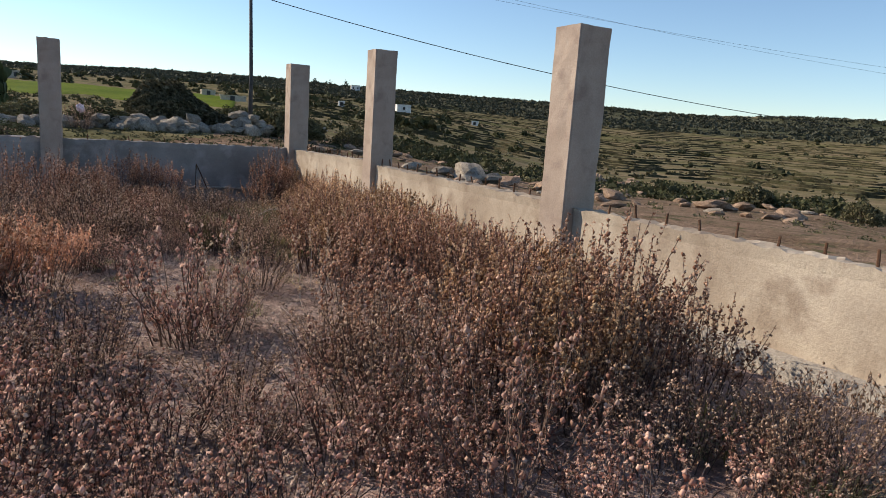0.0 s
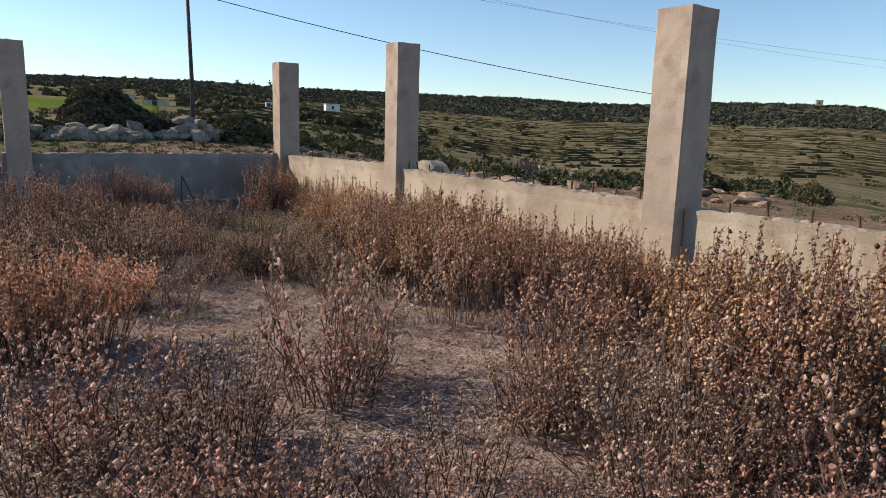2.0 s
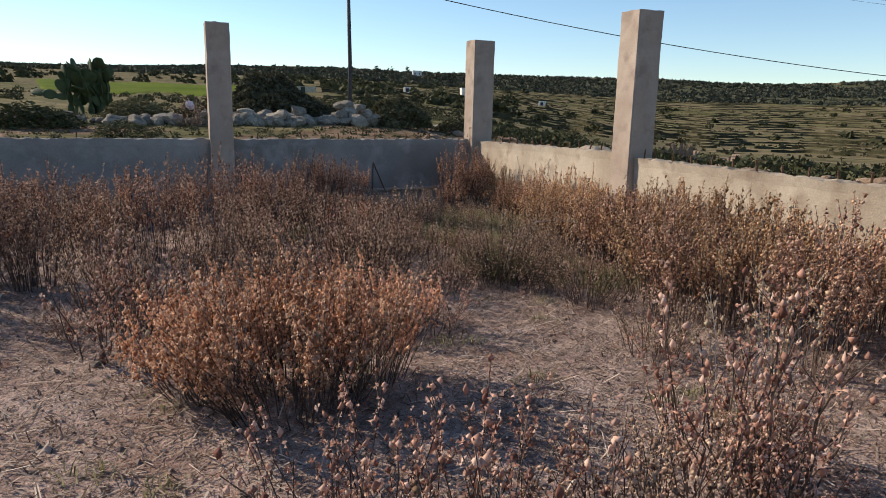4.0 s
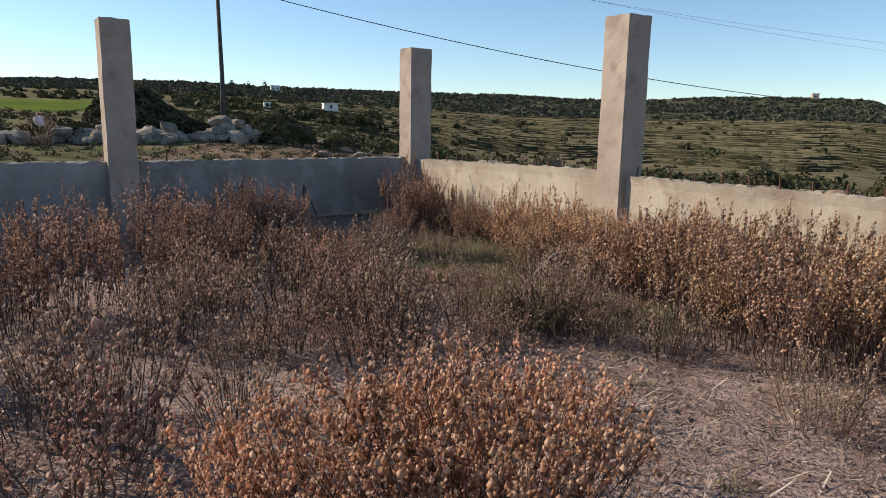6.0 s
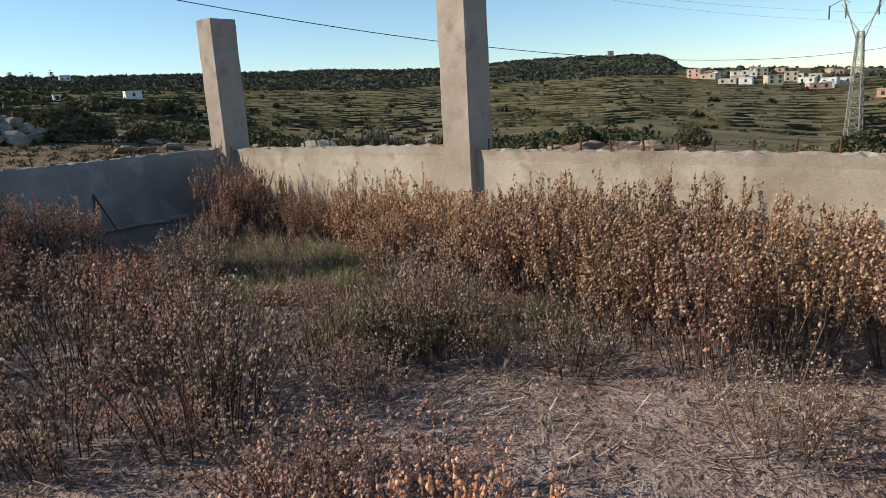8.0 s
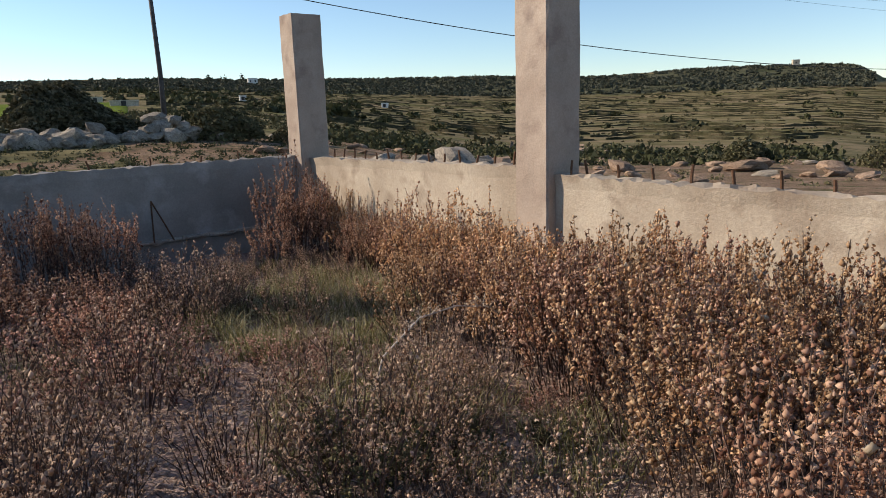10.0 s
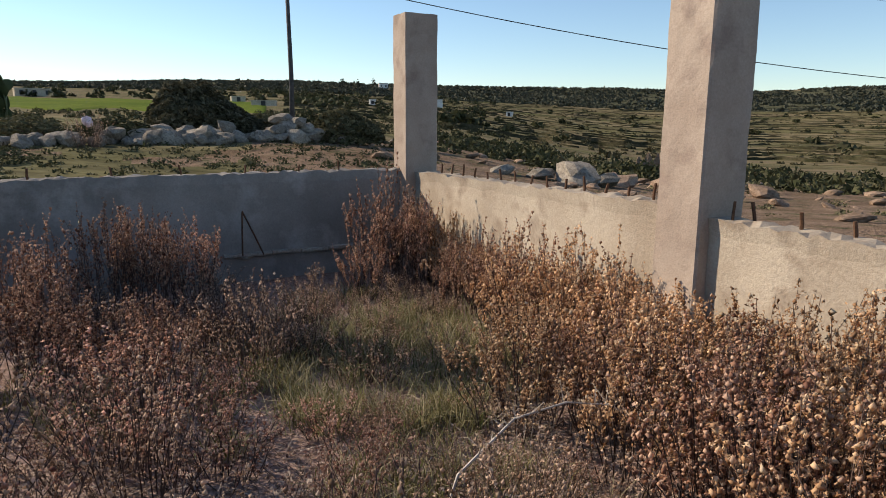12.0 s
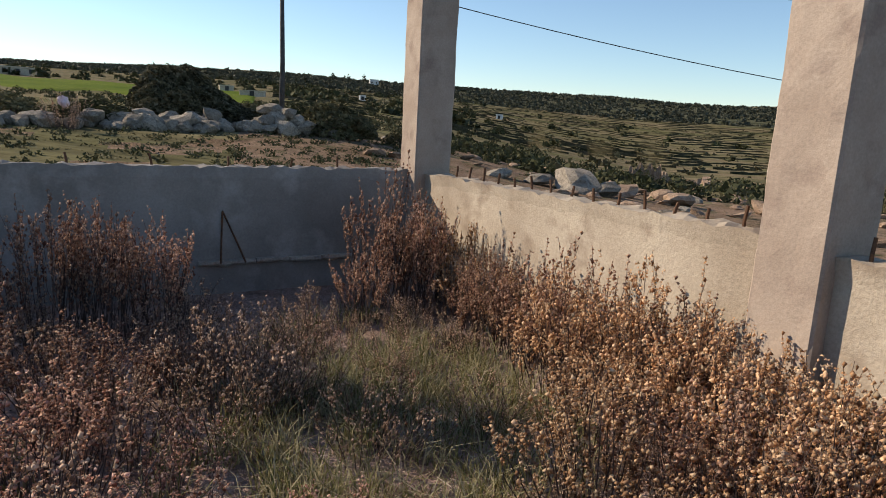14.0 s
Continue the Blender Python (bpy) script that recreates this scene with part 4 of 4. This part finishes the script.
def clumps(name, spots, per, leaf, mat, label, seed):
    """Far growth: each clump a loose body of leaves."""
    rng = np.random.default_rng(seed)
    n = len(spots)
    s = np.array(spots)
    d = rng.normal(size=(n, per, 3))
    d /= np.linalg.norm(d, axis=2, keepdims=True)
    d[:, :, 2] = np.abs(d[:, :, 2])
    p = d * rng.uniform(0.5, 1.0, (n, per, 1)) * np.stack([s[:, 3], s[:, 3], s[:, 4]], 1)[:, None]
    p += s[:, None, :3]
    size = np.repeat(s[:, 3] * leaf, per)
    v, f = leaf_cloud(rng, p.reshape(-1, 3), 1.0, 0.7)
    c = np.repeat(p.reshape(-1, 3), 3, axis=0)
    v = c + (v - c) * np.repeat(size, 3)[:, None]
    single(name, mesh_from(name, v, f, mat), label, "scrub", kind="stuff")


def scatter(n, b0, b1, r0, r1, s0, s1, seed, rows=False, tall=1.0, power=1.0):
    rng = np.random.default_rng(seed)
    b = np.radians(rng.uniform(b0, b1, n))
    r = r0 + (r1 - r0) * rng.uniform(0, 1, n) ** power
    if rows:
        deg = np.degrees(b)
        off = terrace_offset(deg)
        r = (np.floor((r + off) / TERRACE) + 0.86) * TERRACE - off + rng.normal(size=n) * 0.5
    x, y = EYE0[0] + r * np.sin(b), EYE0[1] + r * np.cos(b)
    s = rng.uniform(s0, s1, n)
    keep = wob(x * 0.05, y * 0.05, seed) + rng.uniform(-0.9, 0.9, n) > -0.1
    deg = np.degrees(b)
    keep &= ~((deg > -14) & (deg < 8) & (r > 98) & (r < 206))
    return np.stack([x, y, land(x, y) - 0.1, s, s * tall * rng.uniform(0.6, 1.1, n)], 1)[keep]


clumps("near_scrub", np.concatenate([scatter(1100, -28, 84, 15, 60, 0.08, 0.28, 1), scatter(360, 14, 82, 26, 62, 0.3, 0.75, 2)]), 80, 0.13, M_OLIVE, "low olive scrub outside the walls", 1)
clumps("weeds", scatter(3800, -30, 18, 12.5, 32, 0.10, 0.28, 41, tall=1.0), 40, 0.17, M_LEAF, "dark weeds on the ground outside the shaded wall", 21)
clumps("dark_scrub", np.concatenate([scatter(420, 20, 60, 30, 75, 0.4, 1.1, 3), scatter(900, -28, 30, 30, 160, 0.3, 0.9, 4)]), 80, 0.15, M_LEAF, "dark scrub on the rough ground", 2)
clumps("slope_scrub", np.concatenate([scatter(800, 5, 84, 60, 420, 0.35, 1.1, 5), scatter(4200, 5, 84, 95, 430, 0.25, 0.6, 6, True)]), 20, 0.40, M_OLIVE, "scattered scrub on the terraced slope", 3)
clumps("slope_trees", np.concatenate([scatter(800, -30, 24, 130, 420, 1.0, 2.6, 7), scatter(220, 20, 84, 120, 440, 0.9, 2.2, 8)]), 30, 0.34, M_LEAF, "scattered dark trees on the slope", 4)
clumps("far_wood", np.concatenate([scatter(19000, -30, 63, 385, 556, 1.0, 2.2, 9, tall=0.7, power=0.8), scatter(600, 64, 84, 380, 560, 1.2, 2.4, 10)]), 12, 0.55, M_FARWOOD, "dark woodland along the hilltops", 5)
clumps("ridge_trees", np.concatenate([scatter(30, 11, 23, 440, 520, 2.0, 3.2, 11, tall=2.4), scatter(20, -30, 60, 500, 556, 1.2, 2.0, 12, tall=1.5)]), 60, 0.26, M_FARWOOD, "tall trees standing out on the ridge", 6)


# low banks of stone and weeds that hold up the terraces
bank_v, bank_f = [], []
for k in range(6, 40):
    prev = False
    for deg in np.arange(8, 84, 0.3):
        r = (k + 0.82) * TERRACE - float(terrace_offset(deg))
        gap = 0.8 * noise.noise((deg * 0.28, k * 1.7, 0)) + 0.5 * noise.noise((deg * 1.3, k * 0.7, 3))
        if not 100 < r < 425 or gap < -0.2:
            prev = False
            continue
        x, y = EYE0[0] + r * math.sin(math.radians(deg)), EYE0[1] + r * math.cos(math.radians(deg))
        x2, y2 = EYE0[0] + (r + 1.2) * math.sin(math.radians(deg)), EYE0[1] + (r + 1.2) * math.cos(math.radians(deg))
        z, h = land1(x, y), 0.22 + 0.6 * min(0.6, max(0.0, gap + 0.2)) + 0.18 * noise.noise((deg * 6, k, 7))
        o = len(bank_v)
        bank_v += [(x, y, z - 0.5), (x, y, z + h), (x2, y2, z + h * 0.9), (x2, y2, z - 0.5)]
        if prev:
            bank_f += [(o - 4, o, o + 1, o - 3), (o - 3, o + 1, o + 2, o - 2), (o - 2, o + 2, o + 3, o - 1)]
        prev = True
M_BANK = surface("weedy_bank", (0.045, 0.045, 0.024), (0.10, 0.085, 0.055), (0.03, 0.032, 0.016), 0.3, 2.0, 0.97, 0.8, 0.3)
single("terrace_banks", mesh_from("terrace_banks", bank_v, bank_f, M_BANK), "low weedy stone banks between terraced fields", "banks", kind="stuff")


# green field on the near slope
fv, ff = [], []
nu, nw = 46, 22
for i in range(nu + 1):
    for j in range(nw + 1):
        b = math.radians(-13 + 20 * i / nu)
        r = 105 + 95 * j / nw + 8 * math.sin(i * 0.4)
        x, y = EYE0[0] + r * math.sin(b), EYE0[1] + r * math.cos(b)
        fv.append((x, y, land1(x, y) + (-0.6 if i in (0, nu) or j in (0, nw) else 0.15)))
for i in range(nu):
    for j in range(nw):
        o = i * (nw + 1) + j
        ff.append((o, o + 1, o + nw + 2, o + nw + 1))
single("field", mesh_from("field", fv, ff, M_FIELD, True), "bright green young crop field on the slope", "field", kind="structure")


# ---------------------------------------------------------------- pole, pylon and wires
POLE_H = 7.12 - land1(2.3, 22.5)
v, f = tube([(0, 0, -0.3), (0.02, 0, POLE_H * 0.4), (-0.06, 0, POLE_H + 0.4)], 0.12, 0.075, 10)
pole = new("electricity_pole")
pole.matrix_basis = pose(2.3, 22.5, land1(2.3, 22.5))
part("shaft", mesh_from("shaft", v, f, M_POLE, True), None, pole)
v, f = tube([(-0.06, 0.0, POLE_H - 0.18), (-0.06, -0.16, POLE_H - 0.12), (-0.06, -0.16, POLE_H)], 0.03, 0.04, 6)
part("insulator", mesh_from("insulator", v, f, M_POLE), None, pole)
tagged(pole, "slender dark electricity pole on open ground", "pole")
POLE_TOP = Vector((2.24, 22.34, 7.12))
WIRE_END = (62.3, 6.0, 3.56)


def wire(name, a, b, sag, r, label):
    a, b = Vector(a), Vector(b)
    pts = [a.lerp(b, k / 40) - Vector((0, 0, 4 * sag * (k / 40) * (1 - k / 40))) for k in range(41)]
    v, f = tube(pts, r, r, 4)
    single(name, mesh_from(name, v, f, M_WIRE), label, "wire", "overhead wires")


wire("overhead_wire", POLE_TOP, WIRE_END, 2.28, 0.022, "dark overhead cable running off from the pole")
wire("overhead_wire", POLE_TOP, (-52, 53.5, 8.2), 0.8, 0.022, "dark overhead cable running off from the pole")


def strut(a, b, r):
    return tube([Vector(a), Vector(b)], r, r, 4)


pylon = new("lattice_pylon")
PX, PY = 60.4, 9.05
pz = land1(PX, PY)
ptop = 7.4 - pz


def half(z):
    return 0.62 + (0.2 - 0.62) * min(1, z / (ptop * 0.78))


legs = {}
for sx, sy in ((-1, -1), (1, -1), (1, 1), (-1, 1)):
    zz = ptop * 0.78
    vv, fl = strut((sx * half(0), sy * half(0), -0.3), (sx * half(zz), sy * half(zz), zz), 0.055)
    part("leg", mesh_from("leg", vv, fl, M_STEEL), None, pylon)
chunks = []
levels = [ptop * 0.78 * k / 11 for k in range(12)]
for k in range(11):
    a, b = half(levels[k]), half(levels[k + 1])
    z0, z1 = levels[k], levels[k + 1]
    for (ux, uy), (vx, vy) in (((-1, -1), (1, -1)), ((1, -1), (1, 1)), ((1, 1), (-1, 1)), ((-1, 1), (-1, -1))):
        chunks.append(strut((ux * a, uy * a, z0), (vx * b, vy * b, z1), 0.03))
        chunks.append(strut((vx * a, vy * a, z0), (ux * b, uy * b, z1), 0.03))
        chunks.append(strut((ux * b, uy * b, z1), (vx * b, vy * b, z1), 0.026))
bv, bf = join(chunks)
part("bracing", mesh_from("bracing", bv, bf, M_STEEL), None, pylon)
zw = ptop * 0.78
# the arms lie across the line of sight from the yard
ax = Vector((-0.15, 1.0, 0)).normalized() * -1
for sgn in (-1, 1):
    ch = []
    tip = ax * sgn * 1.35 + Vector((0, 0, ptop))
    mid = ax * sgn * 1.0 + Vector((0, 0, zw + (ptop - zw) * 0.5))
    root_p = ax * sgn * 0.25 + Vector((0, 0, zw - 0.7))
    ch += [strut(root_p, tip, 0.05), strut(ax * sgn * 0.1 + Vector((0, 0, zw)), mid, 0.035), strut(mid, tip, 0.05)]
    ch += [strut(tip, tip + ax * sgn * 1.0 + Vector((0, 0, -0.5)), 0.045), strut(tip, ax * sgn * 0.9 + Vector((0, 0, ptop - 0.35)), 0.035), strut(mid, tip + ax * sgn * 0.1 + Vector((0, 0, -0.4)), 0.03)]
    av, af = join(ch)
    part("arm", mesh_from("arm", av, af, M_STEEL), None, pylon)
    for o in (1.0, -0.2):
        p = tip + ax * sgn * o + Vector((0, 0, -0.4))
        iv, i_f = tube([p, p + Vector((0, 0, -0.5)), p + Vector((0, 0, -1.1))], 0.06, 0.05, 6)
        part("insulator", mesh_from("insulator", iv, i_f, M_POLE), None, pylon, "dark hanging insulator string")
pylon.matrix_basis = pose(PX, PY, pz)
tagged(pylon, "grey lattice steel pylon with forked arms", "pylon")
for sgn, o, end in ((1, 1.0, (-40, 30, 15.0)), (-1, 1.0, (-38, 26, 15.6))):
    p = Vector((PX, PY, pz)) + ax * sgn * (1.35 + o) + Vector((0, 0, ptop - 1.5))
    wire("overhead_wire", p, end, 2.6, 0.006, "thin overhead line hanging from the pylon")
    wire("overhead_wire", p, (190, -25, 4), 2.5, 0.006, "thin overhead line hanging from the pylon")
wire("overhead_wire", WIRE_END, (110, -14, 0.5), 0.6, 0.022, "dark cable running low across the slope")


# ---------------------------------------------------------------- buildings
def house(b, r, w, d, h, wall_mat, label, turn=0.0, storeys=1, lift=0.0):
    """A flat-roofed block house with a parapet and dark openings towards the yard."""
    bb = math.radians(b)
    x, y = EYE0[0] + r * math.sin(bb), EYE0[1] + r * math.cos(bb)
    root = new("house")

    def block(nm, c, s, mat):
        bm = bmesh.new()
        bmesh.ops.create_cube(bm, size=1)
        for v in bm.verts:
            v.co = Vector((v.co.x * s[0] + c[0], v.co.y * s[1] + c[1], v.co.z * s[2] + c[2]))
        bmesh.ops.bevel(bm, geom=bm.edges[:], offset=min(s) * 0.06, segments=1, affect="EDGES")
        part(nm, bm, mat, root)

    block("wall", (0, 0, h / 2 - 0.5), (w, d, h + 1), wall_mat)
    block("roof", (0, 0, h + 0.1), (w * 1.03, d * 1.03, 0.3), wall_mat)
    for s in range(storeys):
        z = h * (s + 0.55) / storeys
        for k in range(max(1, int(w / 3))):
            wx = -w / 2 + w * (k + 0.5) / max(1, int(w / 3))
            block("window", (wx, -d / 2 - 0.02, z), (0.9, 0.12, 1.1), M_OPENING)
    root.matrix_basis = pose(x, y, land1(x, y) + lift, 0, 0, -b + turn)
    tagged(root, label, "house", "")


house(20.2, 260, 5.4, 4, 2.5, M_PLASTER, "small white flat-roofed house on the slope", 12)
house(15.1, 215, 2.0, 1.8, 1.5, M_PLASTER, "tiny white hut on the slope", 5)
house(16.0, 470, 6, 5, 4.0, M_PLASTER, "white house among dark trees on the hill", 5)
house(26.4, 240, 2.2, 2.0, 1.5, M_PLASTER, "tiny white hut on the terraced slope", -10)
house(-9.5, 215, 9, 4, 1.8, M_TANWALL, "long low pale farm building on the slope", 8)
house(6.5, 150, 5, 3, 0.9, M_TANWALL, "low pale farm shed on the slope", -6)
house(4.5, 190, 3.5, 3, 1.2, M_TANWALL, "low pale farm shed on the slope", 6)
hr = random.Random(8)
for k in range(26):
    b = hr.uniform(64.3, 75.5)
    big = hr.random() < 0.2
    house(b, hr.uniform(290, 500), hr.uniform(4.5, 8.5), hr.uniform(5, 7), hr.uniform(3.4, 4.4) if big else hr.uniform(2.0, 2.8), hr.choice((M_PLASTER, M_PINKWALL, M_TANWALL)), "flat-roofed village house on the ridge", hr.uniform(-20, 20), 2 if big else 1)
house(58.1, 548, 4.5, 4.5, 4.2, M_TANWALL, "small stone tower on the edge of the plateau", 10)
house(78.1, 230, 12, 6, 2.2, M_PINKWALL, "long low reddish building on the slope", -8)


# ruined stone walls on the rough ground
def ruin(x, y, w, h, turn, seed):
    verts, faces = [], []
    rng = random.Random(seed)
    n = 24
    for i in range(n + 1):
        u = -w / 2 + w * i / n
        zt = h * (0.55 + 0.45 * abs(noise.noise((u * 1.3, seed, 0))) * 2) * (0.4 if i in (0, n) else 1)
        for yy, z in ((-0.3, -0.4), (-0.26, zt), (0.26, zt * 0.95), (0.3, -0.4)):
            verts.append((u + rng.uniform(-0.05, 0.05), yy + rng.uniform(-0.05, 0.05), z))
    for i in range(n):
        for k in range(3):
            faces.append((i * 4 + k, (i + 1) * 4 + k, (i + 1) * 4 + k + 1, i * 4 + k + 1))
    faces += [(3, 2, 1, 0), (n * 4, n * 4 + 1, n * 4 + 2, n * 4 + 3)]
    single("ruined_wall", mesh_from("ruined_wall", verts, faces, M_REDROCK), "low ruined wall of reddish stone on rough ground", "ruin", "ruined walls", pose(x, y, land1(x, y), 0, 0, turn))


for k, (b, r, w, h, turn) in enumerate(((37.5, 58, 2.6, 1.5, -40), (38.6, 60, 3.4, 0.9, 30), (40.5, 61, 5, 0.8, -45), (43, 58, 5, 0.6, -30), (42, 55, 2.5, 1.0, 50))):
    ruin(EYE0[0] + r * math.sin(math.radians(b)), EYE0[1] + r * math.cos(math.radians(b)), w, h, turn, k)


# a pale plastic bag caught on stems outside the shaded wall
bm = bmesh.new()
bmesh.ops.create_icosphere(bm, subdivisions=3, radius=0.15)
for v in bm.verts:
    v.co *= 1 + 0.45 * noise.noise(v.co * 9) + 0.2 * noise.noise(v.co * 24)
me = bpy.data.meshes.new("plastic_bag")
bm.to_mesh(me)
bm.free()
me.materials.append(M_BAG)
single("plastic_bag", me, "pale pink crumpled plastic bag snagged on stems", "bag", "", pose(-4.6, 16.4, 1.28))
plant("grey", -4.6, 16.4, 1.5, 1.0)

BRANCH = ((-1.42, -4.62, 0.0), (-1.28, -4.52, 0.24), (-1.03, -4.42, 0.35), (-0.80, -4.38, 0.36), (-0.62, -4.40, 0.33), (-0.45, -4.45, 0.2))
# a bleached branch arching over the grass
ar = np.random.default_rng(77)
arch = [np.array(q) for q in BRANCH]
av, af = tube([Vector(q) for q in arch], 0.006, 0.002, 5)
chunks = [(av, af)]
leafy = []
for k in range(70):
    f = ar.uniform(0.05, 0.98) * (len(arch) - 1)
    i0 = int(f)
    q = arch[i0] + (arch[i0 + 1] - arch[i0]) * (f - i0)
    d = ar.normal(size=3) * 0.03
    d[2] = abs(d[2]) + 0.01
    chunks.append(ribbon(q, q + d, 0.0016, ar))
    leafy += [q + d * u + ar.normal(size=3) * 0.004 for u in (0.5, 0.75, 1.0)]
branch = new("dry_branch")
bv, bf = join(chunks)
tagged(part("stalk", mesh_from("stalk", bv, bf, M_PALE), None, branch), kind="stuff")
lv, lf = leaf_cloud(ar, np.array(leafy), 0.007)
tagged(part("foliage", mesh_from("foliage", lv, lf, M_FLUFF), None, branch), kind="stuff")
tagged(branch, "bleached dry branch arching over the grass", "branch")

# far mountains at the edge of the view, haze painted in as pale blue
bv, bf = [], []
for i in range(61):
    b = math.radians(60 + 50 * i / 60)
    h = 4 + 26 * max(0, 0.7 + 0.5 * math.sin(i * 0.22 + 1) + 0.2 * math.sin(i * 0.9))
    x, y = EYE0[0] + 3400 * math.sin(b), EYE0[1] + 3400 * math.cos(b)
    bv += [(x, y, -160), (x, y, h), (x * 1.1, y * 1.1, -160)]
for i in range(60):
    bf += [(3 * i, 3 * i + 3, 3 * i + 4, 3 * i + 1), (3 * i + 1, 3 * i + 4, 3 * i + 5, 3 * i + 2)]
M_HAZE = surface("hazy_mountain", (0.34, 0.42, 0.52), (0.38, 0.46, 0.56), (0.36, 0.44, 0.54), 0.002, 0.02, 1.0, 0.1, 0.1)
single("backdrop", mesh_from("backdrop", bv, bf, M_HAZE), "mountains in the far distance, painted pale blue for haze", "mountains", kind="structure")
